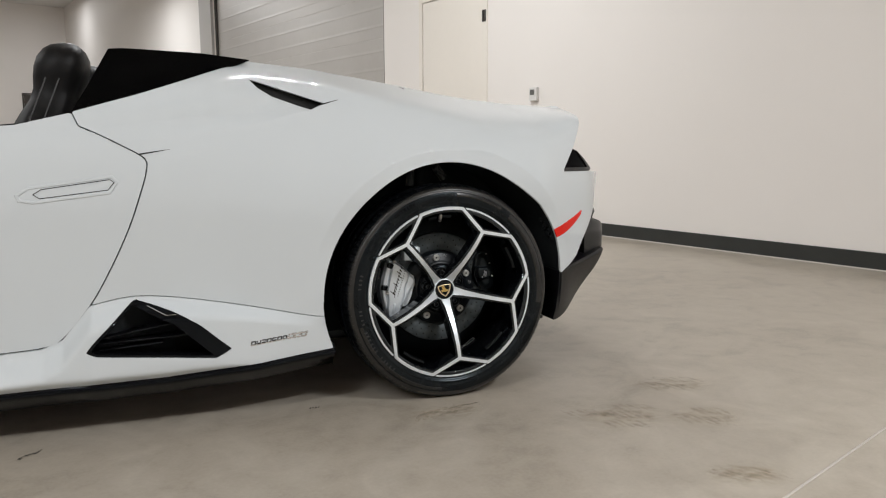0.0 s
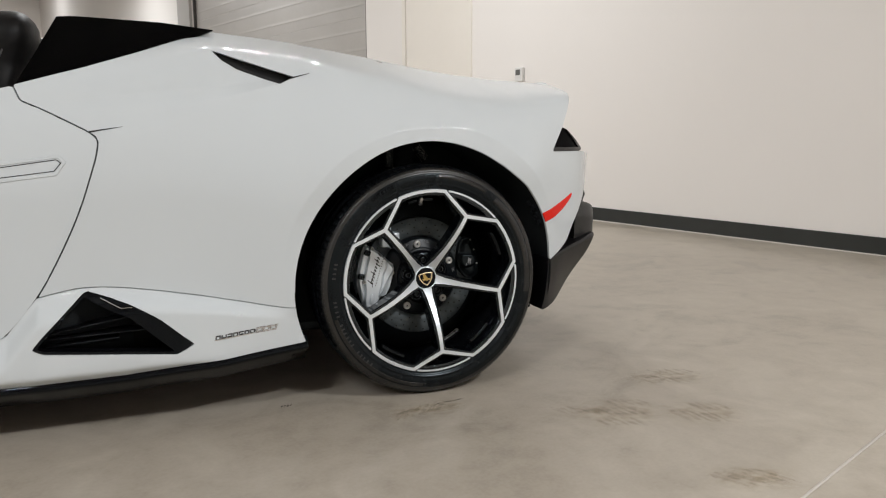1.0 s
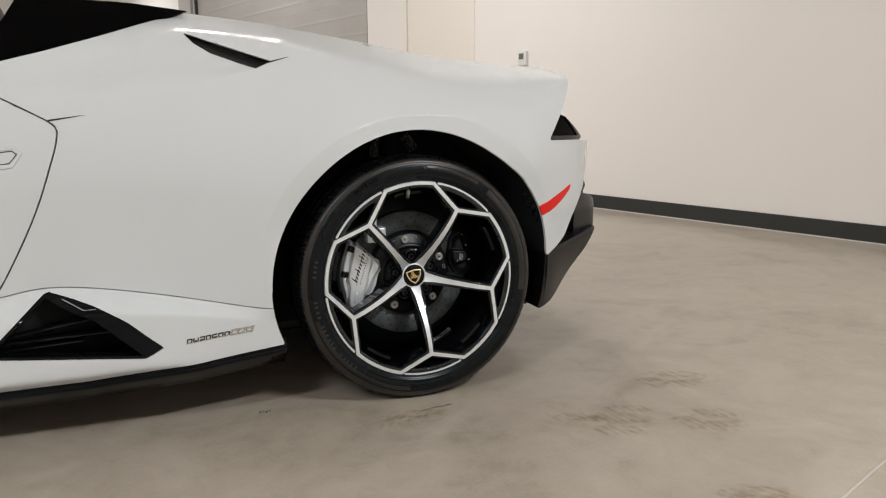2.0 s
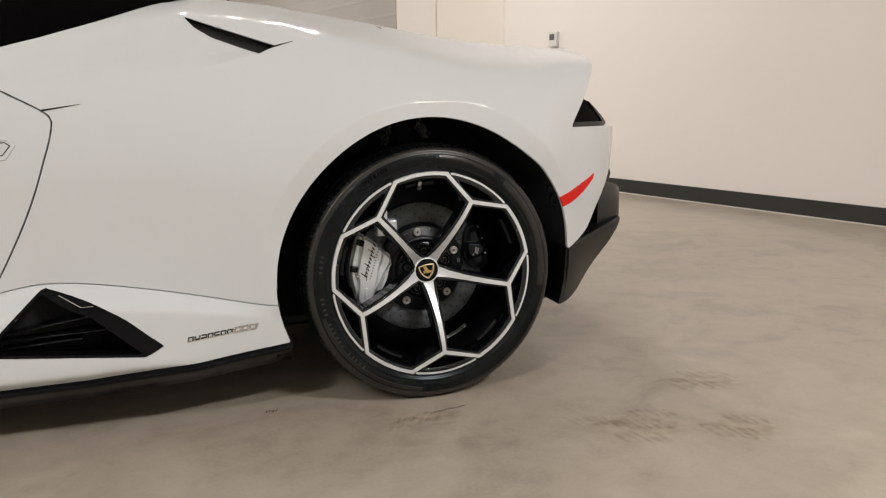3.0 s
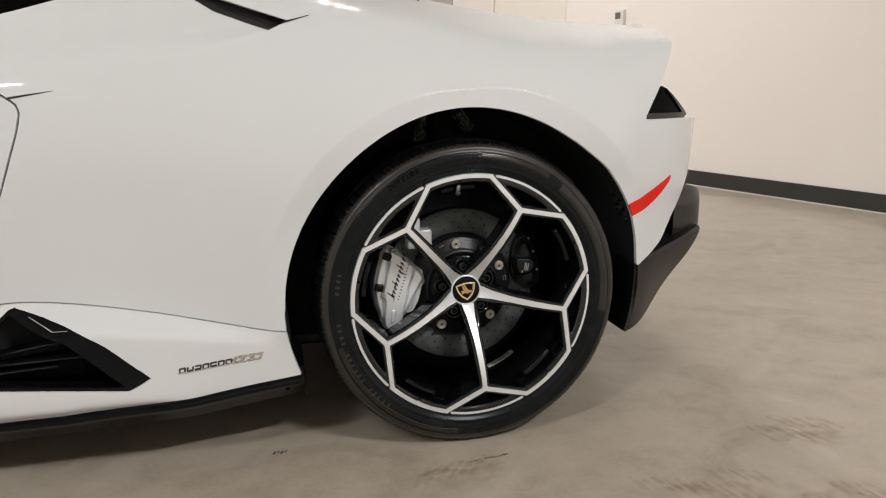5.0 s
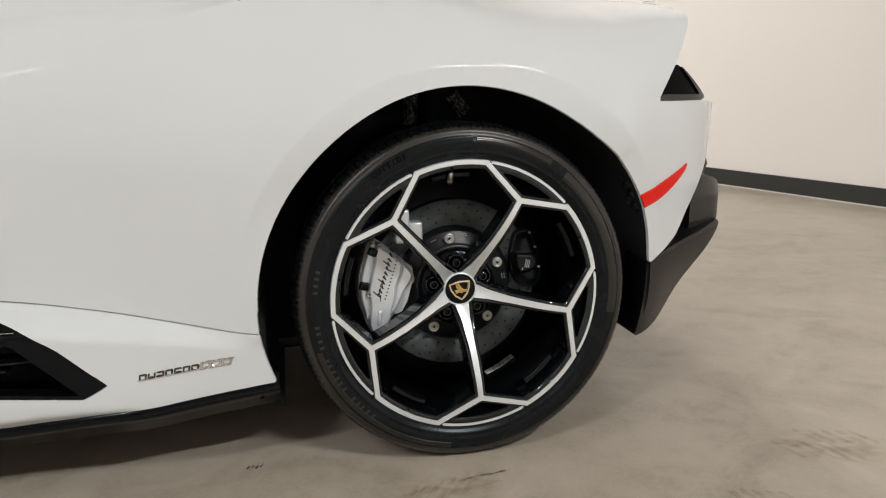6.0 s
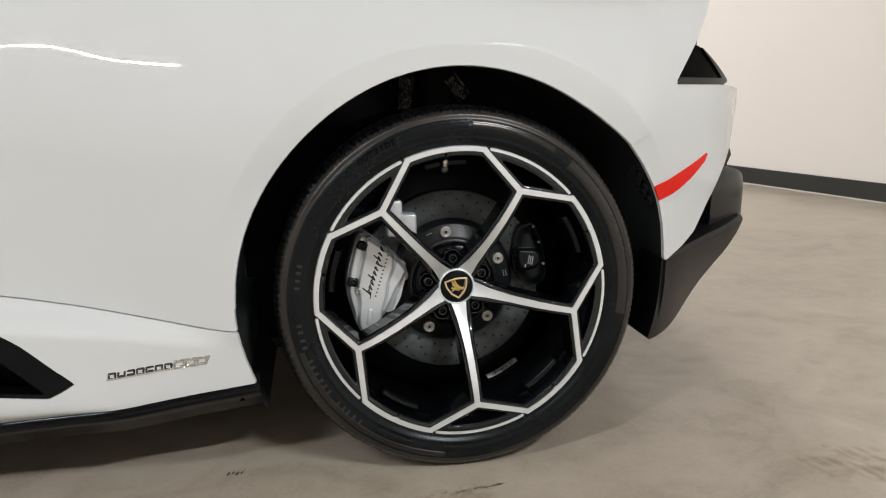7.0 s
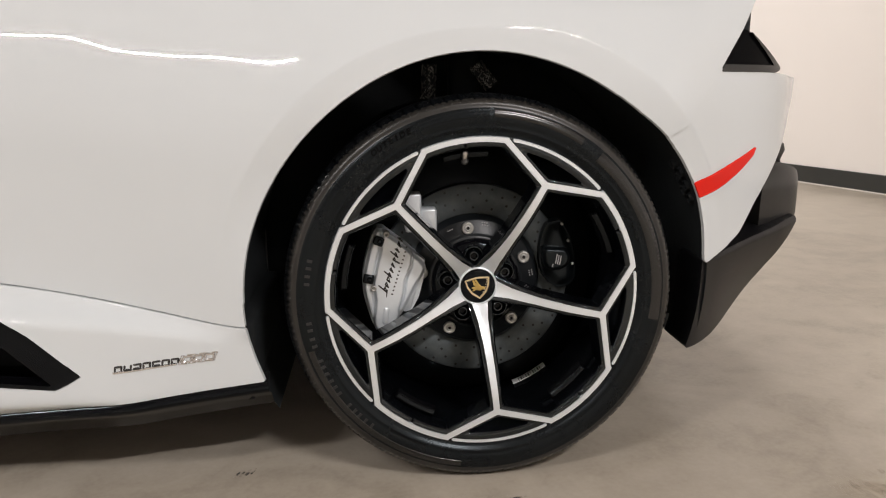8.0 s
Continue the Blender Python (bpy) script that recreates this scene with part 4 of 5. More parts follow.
for x, z in ((-0.1625, 0.0985), (-0.1885, -0.0005)):
    turned([(0.0, 0.0845), (0.0022, 0.0842), (0.0026, 0.0805), (0.0046, 0.0795), (0.0056, 0.0815), (0.006, 0.095)], BOLT_GREY, "caliper_bolt", rear_wheel, x, z, steps=16)
for x, z, turn in ((-0.1755, 0.0855, 24), (-0.1960, 0.0165, 12)):
    ob = part("caliper_notch", boxes(((-0.0110, 0.0, -0.0085), (0.0085, 0.014, 0.0085)), bevel=0.004), BLACK_SATIN, rear_wheel)
    ob.matrix_local = pose(x, 0.0798, z, 0, turn, 0)
    turned([(0.0, 0.0815), (0.0022, 0.0812), (0.0026, 0.0785), (0.0050, 0.0785), (0.0056, 0.083)], BLACK_GLOSS, "notch_screw", rear_wheel, x + 0.001, z, steps=12)
# raised sliding pin at the foot of the caliper
pin = part("caliper_pin", rounded_pin(0.0065, 0.036), SILVER, rear_wheel)
pin.matrix_local = pose(-0.168, 0.0845, -0.052, 0, 8, 0)

# script on the caliper as one plain scrawl, and a row of small bars under it
TEXT_U, TEXT_V, TEXT_O = (0.316, 0.949), (-0.949, 0.316), (-0.1660, -0.0105)


def on_text(u, v):
    return TEXT_O[0] + u * TEXT_U[0] + v * TEXT_V[0], TEXT_O[1] + u * TEXT_U[1] + v * TEXT_V[1]


scrawl = []
for k, (tall, wide) in enumerate(((0.0170, 0.011), (0.0065, 0.010), (0.0065, 0.013), (0.0150, 0.009), (0.0065, 0.009), (0.0065, 0.008), (-0.0060, 0.010), (0.0150, 0.009), (0.0085, 0.007), (0.0065, 0.009), (0.0090, 0.006))):
    u = 0.102 * (k + 0.3) / 10.6
    lean = 0.45 * tall
    scrawl.append((*on_text(u, min(0.0, tall)), *on_text(u + abs(lean), max(tall, 0.0065)), 0.0015, 0.0012))
    scrawl.append((*on_text(u + 0.0004, 0.0004), *on_text(u + wide * 0.85, 0.0058), 0.0009, 0.0009))
    scrawl.append((*on_text(u + 0.003, 0.0060), *on_text(u + wide * 0.6, 0.0064), 0.0013, 0.0011))
scrawl.append((*on_text(-0.006, -0.002), *on_text(0.007, 0.0003), 0.0008, 0.0010))
part("script", panel(lambda X, Z: np.max([bar(X, Z, *q) for q in scrawl], axis=0), lambda x, z: caliper_y(x, z) - 0.0006, (-0.20, -0.11), (-0.03, 0.11), 0.0009, 0.0), INK, rear_wheel, "black script on the caliper")
for k in range(13):
    x, z = on_text(0.002 + 0.0074 * k, -0.0105)
    ob = part("small_stroke", boxes(((-0.0016, -0.0005, -0.0012), (0.0016, 0.0008, 0.0012))), INK, rear_wheel, smooth=False)
    ob.matrix_local = pose(x, float(caliper_y(np.array(x), np.array(z))) - 0.0004, z, 0, 20, 0)
PARK = curve_through([(0.1233, 0.060), (0.1335, 0.100), (0.150, 0.108), (0.1652, 0.106), (0.1808, 0.074), (0.1902, 0.031), (0.1875, -0.007), (0.1532, -0.0169), (0.1259, 0.0167)], 3, True)
PARK_BLOCK = curve_through([(0.1245, 0.0605), (0.150, 0.0632), (0.1705, 0.0592), (0.1795, 0.0434), (0.1745, 0.0274), (0.160, 0.0180), (0.131, 0.0205)], 3, True)
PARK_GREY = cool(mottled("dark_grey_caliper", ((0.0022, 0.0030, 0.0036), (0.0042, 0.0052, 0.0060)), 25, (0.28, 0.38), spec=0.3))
part("parking_caliper", panel(lambda X, Z: inside(PARK, X, Z), lambda x, z: 0.112 - 0.010 * smooth_step(0, 0.02, np.clip(inside(PARK, x, z), 0, 1)), (0.11, 0.20), (-0.03, 0.12), 0.003, 0.03), PARK_GREY, rear_wheel, "dark parking brake caliper")
part("parking_actuator", panel(lambda X, Z: inside(PARK_BLOCK, X, Z), lambda x, z: 0.102 - 0.010 * smooth_step(0, 0.008, np.clip(inside(PARK_BLOCK, x, z), 0, 1)), (0.11, 0.19), (0.01, 0.07), 0.0022, 0.02), PARK_GREY, rear_wheel)
for x, z, h in ((0.1500, 0.041, 0.0090), (0.1535, 0.039, 0.0085), (0.1575, 0.038, 0.0085), (0.1430, 0.0285, 0.0030)):
    ob = part("caliper_mark", boxes(((-0.0010, -0.0004, -h), (0.0010, 0.0004, h))), HAT_INK, rear_wheel, smooth=False)
    ob.matrix_local = pose(x, 0.0915, z, 0, 10, 0)
for x, z in ((0.166, 0.104), (0.178, 0.072), (0.187, 0.028)):
    turned([(0.0, 0.101), (0.0022, 0.1015), (0.003, 0.106)], BOLT_GREY, "caliper_screw", rear_wheel, x - 0.003, z, steps=10)

# valve, label on the barrel
valve = part("valve", rounded_pin(0.0058, 0.020), STEEL, rear_wheel, "metal tyre valve with a dark cap")
valve.matrix_local = pose(-0.0270, 0.024, 0.2400, 30, 0, 0)
part("valve_cap", rounded_pin(0.0068, 0.014), principled("dark_steel_cap", (0.10, 0.10, 0.10), 0.3, 0.7), valve).matrix_local = pose(0, 0, -0.0125)
a0 = -61.2
label_v, label_f = revolve([(0.2500, 0.178), (0.2520, 0.206)], 10, start=a0 - 8.5, sweep=17)
part("barrel_label", (label_v, [f[::-1] for f in label_f]), PAPER, rear_wheel, "white paper label with a bar code")
for k, wd in enumerate((0.5, 0.9, 0.4, 0.6, 1.1, 0.5, 0.8, 0.4, 0.9, 0.6)):
    v, f = revolve([(0.2498, 0.181), (0.2514, 0.201)], 1, start=a0 - 5.5 + 1.25 * k, sweep=wd * 0.7)
    part("label_bar", (v, [q[::-1] for q in f]), INK, rear_wheel)


# lettering on the sidewall
def letter_mesh(text, size, depth):
    cu = bpy.data.curves.new("letter", "FONT")
    cu.body, cu.size, cu.extrude, cu.align_x, cu.offset, cu.shear = text, size, depth, "CENTER", 0.00045, 0.15
    ob = bpy.data.objects.new("letter", cu)
    scene.collection.objects.link(ob)
    me = bpy.data.meshes.new_from_object(ob.evaluated_get(bpy.context.evaluated_depsgraph_get()))
    bpy.data.objects.remove(ob)
    return me


LETTER = principled("moulded_letter", (0.003, 0.003, 0.003), 0.95, spec=0.05)
for k, ch in enumerate("OUTSIDE"):
    me = letter_mesh(ch, 0.0135, 0.0006)
    me.materials.append(LETTER)
    ob = new("letter", me)
    ob.parent = rear_wheel
    a = 126.0 - 2.05 * k
    r = 0.3030
    ob.matrix_local = pose(r * math.cos(radians(a)), -0.0062, r * math.sin(radians(a)), 0, 90 - a, 0) @ pose(0, 0, 0, 90, 0, 0)
FAINT = principled("scuffed_letter", (0.022, 0.022, 0.022), 0.5)
for lo, hi, step, r, h in ((166, 232, 2.6, 0.301, 0.009), (8, 31, 1.15, 0.3115, 0.004)):
    for k, a in enumerate(np.arange(lo, hi, step)):
        if k % 7 == 5 or random.random() < 0.3:
            continue
        a += random.uniform(-0.25, 0.25)
        ob = part("sidewall_mark", boxes(((-h / 2, -0.0005, -0.0028 * h / 0.013 - 0.0004), (h / 2, 0.0005, 0.0028 * h / 0.013 + 0.0004))), FAINT, rear_wheel, smooth=False)
        yy = sidewall_y(r) - (0.0002 if r < 0.305 else 0.0008)
        ob.matrix_local = pose(r * math.cos(radians(a)), yy, r * math.sin(radians(a)), 0, -a, 0)

# ---- wheel housing ----
lv, lf = revolve([(0.428, 0.066), (0.428, 0.10), (0.424, 0.40)], 72, start=-15, sweep=226)
lv = [(x, y, z + HUB_Z) for x, y, z in lv]
part("wheel_housing", (lv, [f[::-1] for f in lf]), BLACK_LINER, car, "black felt wheel-arch liner")
part("housing_back", boxes(((-0.42, 0.40, 0.15), (0.42, 0.41, 0.80))), BLACK_LINER, car)
part("arch_flap", boxes(((-0.440, 0.040, 0.150), (-0.398, 0.40, 0.300)), bevel=0.012), BLACK_LINER, car)
part("spring_strut", boxes(((-0.03, 0.25, 0.45), (0.03, 0.31, 0.76)), bevel=0.02), BLACK_LINER, car)
STRAND = mottled("frayed_steel_strand", ((0.10, 0.10, 0.095), (0.42, 0.42, 0.39)), 120, (0.35, 0.5), metal=0.5)


def hose_core(length, radius):
    """Verts and faces of a slightly lumpy dark hose, upright."""
    v, f, n, rows = [], [], 20, 18
    for i in range(rows + 1):
        t = i / rows
        bend = 0.0015 * math.sin(7 * t)
        for k in range(n):
            a = 2 * math.pi * k / n
            r = radius * (1 + 0.10 * math.sin(3 * a + 9 * t) * math.sin(11 * t))
            v.append((bend + r * math.cos(a), r * math.sin(a), length * (t - 0.5)))
    for i in range(rows):
        for k in range(n):
            q, w = i * n + k, i * n + (k + 1) % n
            f.append((q, w, w + n, q + n))
    return v, f


def strands(length, radius, count):
    """Short loose wires of the woven sleeve, lying crosswise on the hose."""
    bm = bmesh.new()
    for k in range(count):
        a, z = random.uniform(0, 2 * math.pi), random.uniform(-0.5, 0.5) * length
        r = radius * random.uniform(1.0, 1.22)
        m = pose(r * math.cos(a), r * math.sin(a), z, 0, 0, math.degrees(a)) @ pose(0, 0, 0, random.choice((-38, 38)) + random.uniform(-14, 14), random.uniform(-20, 20), 0)
        box(bm, (-0.0004, -0.0004, -0.0018), (0.0004, 0.0004, 0.0018), 0.0, m)
    return bm


random.seed(11)
for x, z, tilt, length in ((-0.075, 0.702, 4, 0.062), (0.028, 0.712, -38, 0.050)):
    hose = part("braided_hose", hose_core(length, 0.0115), BLACK_LINER, car, "dark hose in a frayed steel braid")
    hose.matrix_local = pose(x, 0.19, z, 0, tilt, 0)
    tagged(part("strand", strands(length, 0.0118, 260), STRAND, hose, smooth=False), kind="stuff")
bm = bmesh.new()
for i in range(2):
    for j in range(3):
        a = radians(20 + 3.6 * j + (1.8 if i % 2 else 0))
        m = Matrix.Translation((0.4235 * math.cos(a), 0.092 + 0.020 * i, HUB_Z + 0.4235 * math.sin(a))) @ Euler((0, -a, 0)).to_matrix().to_4x4() @ pose(0, 0, 0, 0, -90, 0)
        bmesh.ops.create_cone(bm, segments=6, radius1=0.0105, radius2=0.009, depth=0.006, matrix=m)
part("liner_grille", bm, BLACK_LINER, car)


# ---- the car's fittings ----
def overlay(name, field, material, xr, zr, step=0.002, off=0.0008, flange=0.0, label="", depth=skin, parent=None):
    return part(name, panel(field, lambda x, z: depth(x, z) - off, xr, zr, step, flange), material, parent or car, label)


# backing behind the gaps between the panels
part("inner_shell", panel(lambda X, Z: np.minimum(np.minimum(inside([(-2.25, 0.20), (-0.36, 0.24), (0.3, 0.6), (0.41, 0.65), (0.43, 0.70), (0.47, 0.77), (0.51, 0.83), (0.53, 0.86), (0.2, 0.88), (-0.3, 0.98), (-0.6, 1.03), (-1.05, 0.88), (-2.2, 0.78)], X, Z), arch(X, Z) - 0.015), np.minimum(-inside(INTAKE, X, Z) - 0.004, -inside(VENT, X, Z) - 0.004)), lambda x, z: skin(x, z) + 0.012, (-2.3, 0.65), (0.15, 1.1), 0.012, 0), GAP, car)

HANDLE = [(-1.203, 0.678), (-1.172, 0.699), (-0.966, 0.726), (-0.951, 0.709), (-0.973, 0.677), (-1.162, 0.655), (-1.196, 0.662)]
INNER = [(-1.160, 0.679), (-1.140, 0.692), (-0.972, 0.715), (-0.962, 0.707), (-0.978, 0.687), (-1.145, 0.668)]
overlay("handle_rim", lambda X, Z: 0.0030 - np.abs(inside(HANDLE, X, Z) - 0.003), WHITE, (-1.22, -0.93), (0.64, 0.74), 0.0022, 0.0022, 0.004, "", skin, car_door)
overlay("handle", lambda X, Z: 0.0010 - np.abs(inside(INNER, X, Z)), GAP, (-1.18, -0.94), (0.65, 0.73), 0.0011, 0.0008, 0.0, "flush door handle outlined by a thin gap", skin, car_door)
overlay("fender_gap", lambda X, Z: bar(X, Z, -0.892, 0.783, -0.812, 0.796, 0.0022, 0.0004), GAP, (-0.90, -0.80), (0.77, 0.81), 0.0012, 0.0010)
overlay("shoulder_gap", lambda X, Z: bar(X, Z, -0.372, 0.929, -0.318, 0.944, 0.0020, 0.0006), GAP, (-0.38, -0.30), (0.92, 0.96), 0.0012, 0.0012)
overlay("engine_cover_gap", lambda X, Z: bar(X, Z, -0.030, 1.001, -0.041, 1.006, 0.0035, 0.001), GAP, (-0.06, -0.02), (0.99, 1.02), 0.0018, 0.002)


# side intake: black frame, dark throat and fins
def intake_y(x, z):
    return sill_y(x, z) + 0.004


part("intake_frame", panel(lambda X, Z: np.minimum(np.minimum(inside(INTAKE, X, Z), 0.003 + np.maximum(0.005 - inside(INTAKE, X, Z), np.maximum(bar(X, Z, -0.926, 0.381, -0.812, 0.335, 0.012, 0.024), bar(X, Z, -0.812, 0.335, -0.69, 0.236, 0.024, 0.036)))), 1), intake_y, (-1.07, -0.66), (0.19, 0.40), 0.004, 0.03), BLACK_GLOSS, car, "gloss black intake surround")
part("intake_throat", panel(lambda X, Z: inside(INTAKE, X, Z) + 0.012, lambda x, z: 0.075 + 0.06 * smooth_step(-1.05, -0.72, x), (-1.09, -0.64), (0.17, 0.42), 0.01, 0), BLACK_LINER, car, "dark side air intake")
for x0, z0, x1, z1 in ((-1.03, 0.276, -0.825, 0.306), (-1.04, 0.262, -0.78, 0.268), (-1.03, 0.243, -0.86, 0.252)):
    fin = part("intake_fin", boxes(((0, 0.0, -0.0022), (math.hypot(x1 - x0, z1 - z0), 0.06, 0.0022)), bevel=0.0015), BLACK_SATIN, car)
    fin.matrix_local = pose(x0, 0.050, z0, 0, -math.degrees(math.atan2(z1 - z0, x1 - x0)), 0)

# glint on the duct's edge inside the intake, set in as a chrome strip
bm = bmesh.new()
for p, q in (((-0.896, 0.0350, 0.3650), (-0.849, 0.0035, 0.3405)), ((-0.849, 0.0035, 0.3405), (-0.822, 0.0050, 0.3400))):
    p, q = Vector(p), Vector(q)
    box(bm, (0, -0.0010, -0.0006), ((q - p).length, 0.0010, 0.0006), 0.0, Matrix.Translation(p) @ (q - p).to_track_quat("X", "Z").to_matrix().to_4x4())
part("duct_glint", bm, CHROME, car, "glint along the intake duct edge, set in as chrome", smooth=False)

# shoulder vent: dark throat
part("shoulder_vent", panel(lambda X, Z: inside(VENT, X, Z) + 0.008, lambda x, z: np.maximum(skin(x, np.minimum(z, 0.90)) + 0.9 * np.maximum(z - 0.90, 0) ** 1.3 + 0.05, skin(x, z) + 0.014), (-0.60, -0.34), (0.89, 1.04), 0.006, 0), GAP, car, "black shoulder air vent")

# tail lamp, reflector
LAMP = [(0.438, 0.721), (0.492, 0.7885), (0.506, 0.787), (0.600, 0.7185), (0.600, 0.714), (0.440, 0.716)]
part("tail_lamp", panel(lambda X, Z: inside(LAMP, X, Z), lambda x, z: skin(x, z) + 0.006, (0.43, 0.63), (0.70, 0.80), 0.003, 0.03), GLASS_BLACK, car, "smoked black tail lamp")
part("lamp_trim", panel(lambda X, Z: np.minimum(inside([(0.437, 0.7135), (0.446, 0.7265), (0.578, 0.7240), (0.520, 0.7755), (0.507, 0.7885), (0.600, 0.722), (0.603, 0.7165), (0.585, 0.711)], X, Z), 1), lambda x, z: skin(x, z) + 0.001, (0.43, 0.63), (0.70, 0.80), 0.0025, 0.012), principled("black_trim", (0.012, 0.012, 0.013), 0.22), car)
REFLECTOR = curve_through([(0.376, 0.518), (0.43, 0.5345), (0.485, 0.5545), (0.534, 0.5755)], 4) + curve_through([(0.527, 0.561), (0.490, 0.533), (0.445, 0.509), (0.392, 0.4925)], 4)
overlay("side_reflector", lambda X, Z: np.minimum(inside(REFLECTOR, X, Z), arch(X, Z)), RED_LENS, (0.36, 0.56), (0.48, 0.59), 0.0025, 0.0010, 0.002, "red side reflector")

# badge as plain strokes
def on_badge(u):
    """A point of the badge's middle line, u from 0 to 1."""
    return -0.6255 + 0.167 * u, 0.2405 + 0.0110 * u + 0.0010 * math.sin(3.0 * u)


def badge(name, segments, material, half, off, step=0.0009):
    lo, hi = min(q[0] for q in segments) - 0.004, max(q[2] for q in segments) + 0.004
    overlay(name, lambda X, Z: np.max([bar(X, Z, *q, half, half) for q in segments], axis=0), material, (lo, hi), (0.228, 0.272), step, off, 0.002, "", sill_y)


def outline_of(u0, u1, h0, h1, lean=0.15):
    """Segments of a slanted frame along the badge."""
    (x0, z0), (x1, z1) = on_badge(u0), on_badge(u1)
    c = [(x0 - lean * h0, z0 - h0), (x0 + lean * h0, z0 + h0), (x1 + lean * h1, z1 + h1), (x1 - lean * h1, z1 - h1)]
    return [(*a, *b) if a[0] <= b[0] else (*b, *a) for a, b in zip(c, c[1:] + c[:1])]


BADGE_DARK = principled("badge_black_chrome", (0.09, 0.09, 0.092), 0.25, 0.8)
# the first word: seven dark frames, each with one side open
for k in range(7):
    sides = outline_of(0.022 + 0.0905 * k, 0.083 + 0.0905 * k, 0.0033, 0.0033)
    badge("badge_letter", [q for i, q in enumerate(sides) if i != (3, 1, 0, 3, 2, 3, 3)[k]], BADGE_DARK, 0.0006, 0.0018)
badge("badge_bar", [(on_badge(0.005)[0], on_badge(0.005)[1] - 0.0062, on_badge(0.60)[0], on_badge(0.60)[1] - 0.0058)], CHROME, 0.0010, 0.0016)
# the second word: three larger chrome frames
for k in range(3):
    badge("badge_figure", outline_of(0.672 + 0.110 * k, 0.752 + 0.110 * k, 0.0048, 0.0048, 0.55 if k < 2 else 0.2), CHROME, 0.0007, 0.0022)
# thin rim round both
badge("badge_rim", outline_of(0.645, 0.992, 0.0075, 0.0070, 0.45), CHROME, 0.0004, 0.0014)

# black skirt under the sill
verts, faces = [], []
xs_ = np.linspace(-2.25, -0.375, 60)
for x in xs_:
    top = float(np.interp(x, [-2.25, -1.30, -0.85, -0.60, -0.36], [0.160, 0.159, 0.1635, 0.180, 0.200]))
    y0 = float(sill_y(np.array(x), np.array(top)))
    low = top - 0.072
    verts += [(x, y0 + 0.020, top + 0.012), (x, y0 + 0.004, top - 0.001), (x, y0 - 0.004, top - 0.012), (x, y0 - 0.002, top - 0.018), (x, y0 + 0.022, top - 0.030), (x, y0 + 0.050, low + 0.010), (x, y0 + 0.07, low + 0.004), (x, 0.30, low + 0.005)]
for i in range(len(xs_) - 1):
    for k in range(7):
        q = i * 8 + k
        faces.append((q, q + 1, q + 9, q + 8))
part("side_skirt", (verts, [f[::-1] for f in faces]), BLACK_GLOSS, car, "gloss black side skirt")
part("side_skirt", ([(x, 2 * MIDDLE - y, z) for x, y, z in verts], faces), BLACK_GLOSS, car)
part("floor_pan", boxes(((-3.5, 0.20, 0.105), (-0.46, 2 * MIDDLE - 0.20, 0.15)), ((-0.46, 0.42, 0.115), (0.55, 2 * MIDDLE - 0.42, 0.16)), bevel=0.01), BLACK_SATIN, car)
part("rear_bulkhead", boxes(((-0.62, 0.30, 0.14), (-0.50, 2 * MIDDLE - 0.30, 0.90)), bevel=0.01), BLACK_SATIN, car)
part("front_bulkhead", boxes(((-2.2, 0.16, 0.14), (-2.1, 2 * MIDDLE - 0.16, 0.72)), bevel=0.01), BLACK_SATIN, car)
for y in (0.145, 2 * MIDDLE - 0.145):
    part("inner_door", boxes(((-2.15, y - 0.025, 0.14), (-0.60, y + 0.025, 0.80)), bevel=0.01), LEATHER, car)

# rear end
bm = boxes(((0.60, 0.38, 0.30), (0.64, 2 * MIDDLE - 0.38, 0.88)), bevel=0.01)
part("rear_panel", bm, BLACK_SATIN, car)
part("rear_crossbar", boxes(((0.61, 0.36, 0.40), (0.72, 2 * MIDDLE - 0.36, 0.535)), bevel=0.03), BLACK_SATIN, car)
verts, faces = [], []
for k in range(41):
    t = k / 40
    y = 0.415 + (2 * MIDDLE - 0.83) * t
    end = min(t, 1 - t) * 2 * (MIDDLE - 0.415)
    z = 0.953 - 0.020 * max(0.0, 1 - end / 0.05) ** 2
    verts += [(0.56, y, z - 0.022), (0.592, y, z - 0.0015), (0.600, y, z), (0.608, y, z - 0.0005), (0.611, y, z - 0.004), (0.606, y, z - 0.008), (0.57, y, z - 0.034)]
for k in range(40):
    for j in range(6):
        q = 7 * k + j
        faces.append((q, q + 7, q + 8, q + 1))
part("spoiler", (verts, faces), WHITE, car, "white ducktail lip along the tail")

# quarter window behind the seat
WINDOW = [(-1.085, 0.878), (-1.03, 0.985), (-0.975, 1.100), (-0.93, 1.104), (-0.70, 1.097), (-0.553, 1.081), (-0.70, 1.015), (-0.90, 0.940), (-1.062, 0.880)]


def window_y(x, z):
    return 0.20 + 0.75 * (z - 0.86) + 0.05 * (x + 1.2)


part("quarter_window", panel(lambda X, Z: inside(WINDOW, X, Z), window_y, (-1.25, -0.52), (0.84, 1.13), 0.006, 0.012), HOOD_BLACK, car, "black quarter window")
part("quarter_window", panel(lambda X, Z: inside(WINDOW, X, Z), window_y, (-1.25, -0.52), (0.84, 1.13), 0.012, 0.012, mirror=MIDDLE), HOOD_BLACK, car, "black quarter window")


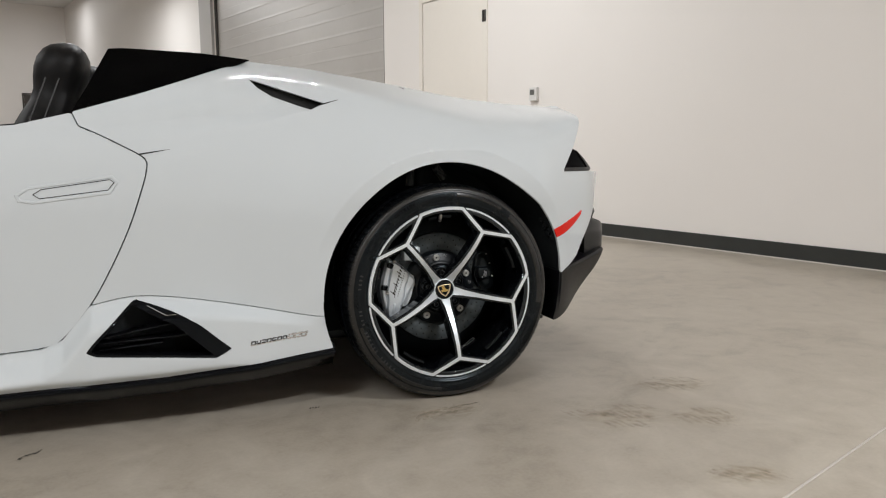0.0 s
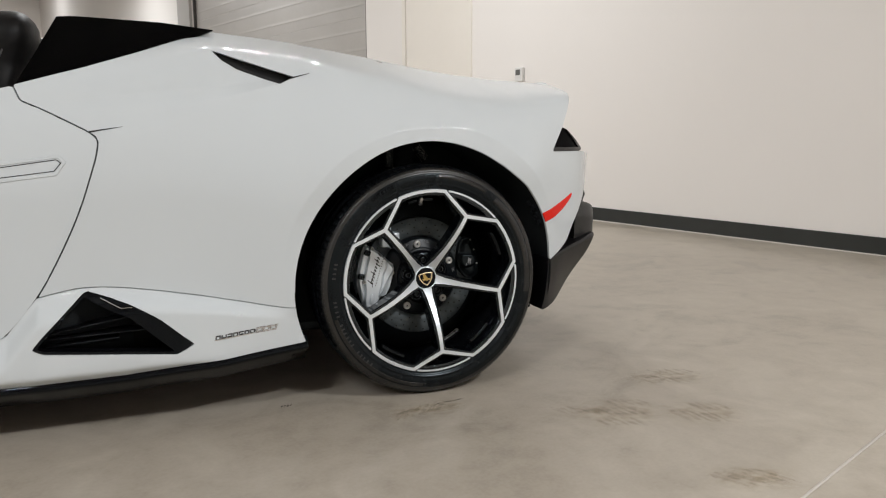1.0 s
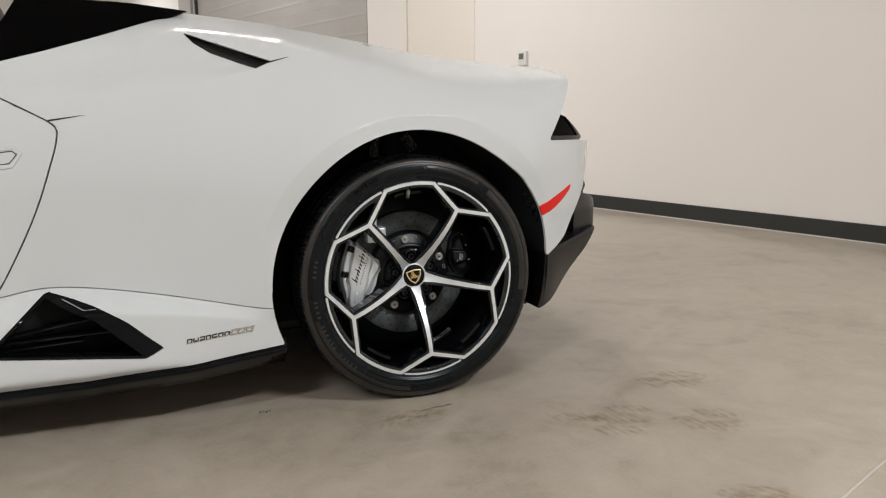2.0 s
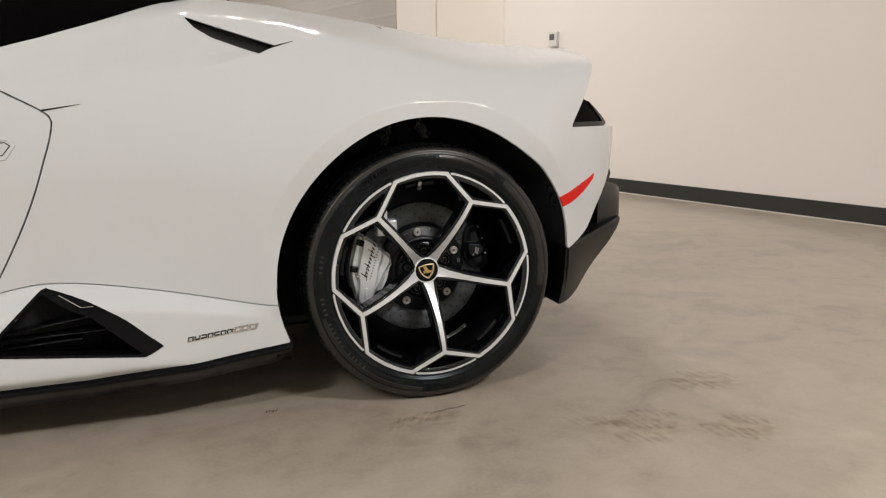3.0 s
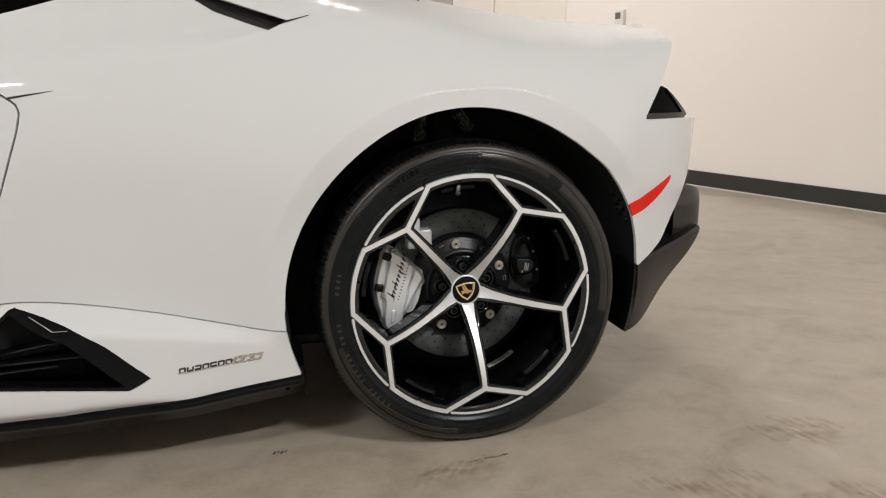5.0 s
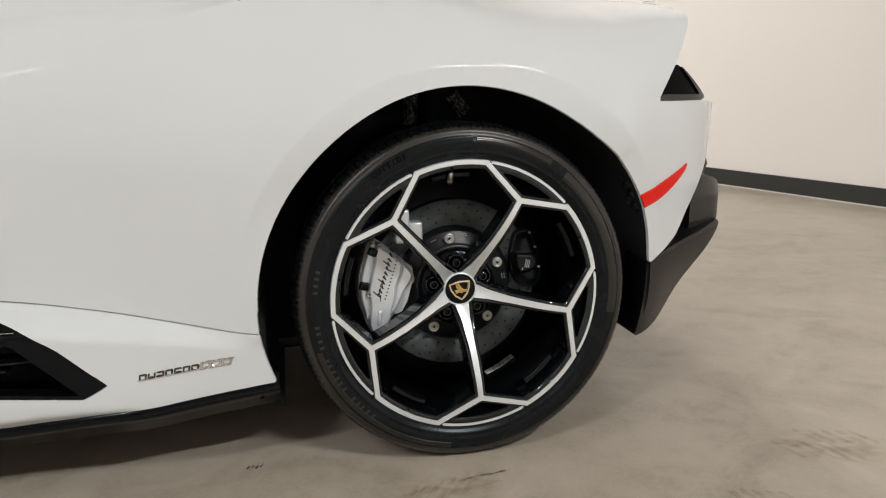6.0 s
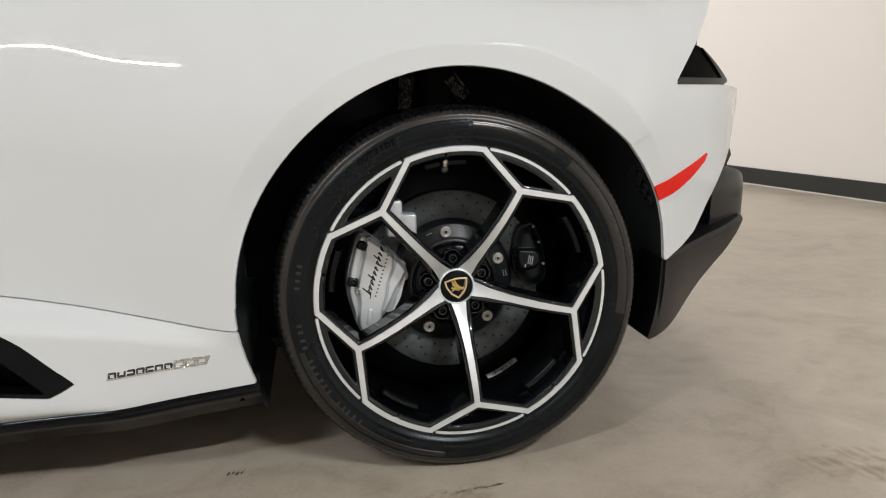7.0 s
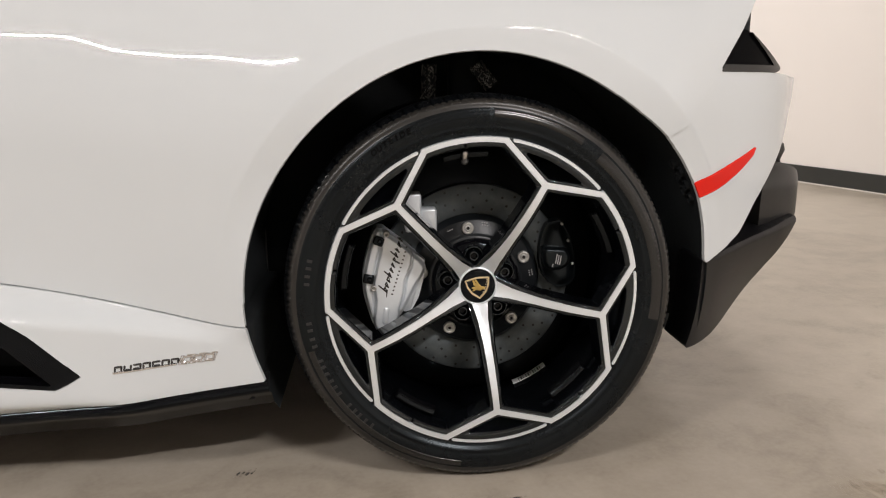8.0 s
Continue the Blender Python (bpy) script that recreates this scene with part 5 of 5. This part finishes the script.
# seats
for y in (0.60, 2 * MIDDLE - 0.60):
    back = part("seat", rounded([(-1.33, y, 0.32, 0.09, 0.25), (-1.28, y, 0.55, 0.09, 0.27), (-1.225, y, 0.75, 0.092, 0.26), (-1.190, y, 0.84, 0.094, 0.22), (-1.168, y, 0.90, 0.086, 0.175), (-1.150, y, 0.95, 0.072, 0.145), (-1.140, y, 0.985, 0.070, 0.138), (-1.132, y, 1.02, 0.076, 0.142), (-1.126, y, 1.055, 0.078, 0.142),
                                    (-1.121, y, 1.085, 0.073, 0.134), (-1.117, y, 1.108, 0.060, 0.115), (-1.114, y, 1.123, 0.042, 0.085), (-1.112, y, 1.131, 0.022, 0.045), (-1.111, y, 1.133, 0.008, 0.015)]), LEATHER, car, "black leather sports seat with fixed headrest")
    part("seat_cushion", rounded([(-1.59, y, 0.22, 0.25, 0.24), (-1.59, y, 0.33, 0.27, 0.26), (-1.59, y, 0.36, 0.24, 0.22)]), LEATHER, back)
    for dx in (0.0, 0.035):
        ob = part("seat_piping", boxes(((-0.0018, -0.002, -0.13), (0.0018, 0.002, 0.13)), bevel=0.001), principled("piping", (0.05, 0.05, 0.05), 0.45), back)
        ob.matrix_local = pose(-1.195 + dx, y - 0.238 + dx * 0.3, 0.890, -14, 20, 0)

# front of the car, out of the walk's sight
part("front_fender", panel(lambda X, Z: np.minimum(np.minimum(inside([(-3.72, 0.16), (-2.26, 0.16), (-2.29, 0.45), (-2.23, 0.70), (-2.03, 0.80), (-2.1, 0.95), (-3.72, 0.95)], X, Z), front_arch(X, Z)), (0.5 - skin(X, Z)) * 0.3), skin, (-3.74, -2.0), (0.14, 0.97), 0.02, 0.02), WHITE, car)
part("front_fender", panel(lambda X, Z: np.minimum(np.minimum(inside([(-3.72, 0.16), (-2.26, 0.16), (-2.29, 0.45), (-2.23, 0.70), (-2.03, 0.80), (-2.1, 0.95), (-3.72, 0.95)], X, Z), front_arch(X, Z)), (0.5 - skin(X, Z)) * 0.3), skin, (-3.74, -2.0), (0.14, 0.97), 0.02, 0.02, mirror=MIDDLE), WHITE, car)
verts, faces = [], []
for i in range(21):
    x = -3.66 + 1.60 * i / 20
    z = float(np.interp(x, [-3.66, -3.3, -2.62, -2.06], [0.46, 0.69, 0.90, 0.97]))
    for k in range(9):
        verts.append((x, 0.48 + (2 * MIDDLE - 0.96) * k / 8, z + 0.02 * math.sin(math.pi * k / 8)))
for i in range(20):
    for k in range(8):
        q = i * 9 + k
        faces.append((q, q + 9, q + 10, q + 1))
part("bonnet", (verts, faces), WHITE, car)
part("windscreen", boxes(((-0.55, 0.30, -0.004), (0.12, 2 * MIDDLE - 0.30, 0.004)), m=pose(-1.72, 0, 1.04, 0, -24, 0)), GLASS_BLACK, car)
part("front_bumper", rounded([(-3.50, MIDDLE, 0.15, 0.20, 0.80), (-3.52, MIDDLE, 0.24, 0.26, 0.84), (-3.50, MIDDLE, 0.36, 0.25, 0.83), (-3.46, MIDDLE, 0.46, 0.20, 0.76), (-3.44, MIDDLE, 0.50, 0.14, 0.68)]), WHITE, car)
for y in (MIDDLE - 0.50, MIDDLE + 0.50):
    part("front_intake", boxes(((-3.775, y - 0.17, 0.20), (-3.70, y + 0.17, 0.33)), bevel=0.02), BLACK_SATIN, car)
# the other wheels share the first one's meshes
for x, y, flip in ((0.0, 2 * MIDDLE, True), (-2.62, 0.0, False), (-2.62, 2 * MIDDLE, True)):
    other = new("wheel")
    other.parent = car
    other.matrix_local = pose(x, y, HUB_Z, 0, 0, 180 if flip else 0)
    for o in list(rear_wheel.children):
        if o.name.split(".")[0] in ("tyre", "barrel", "rear_shield", "spoke", "spoke_body", "rim_lip", "hub", "cap_ring", "centre_cap", "brake_disc"):
            c = new(o.name.split(".")[0], o.data)
            c.parent = other
            c.matrix_local = o.matrix_local
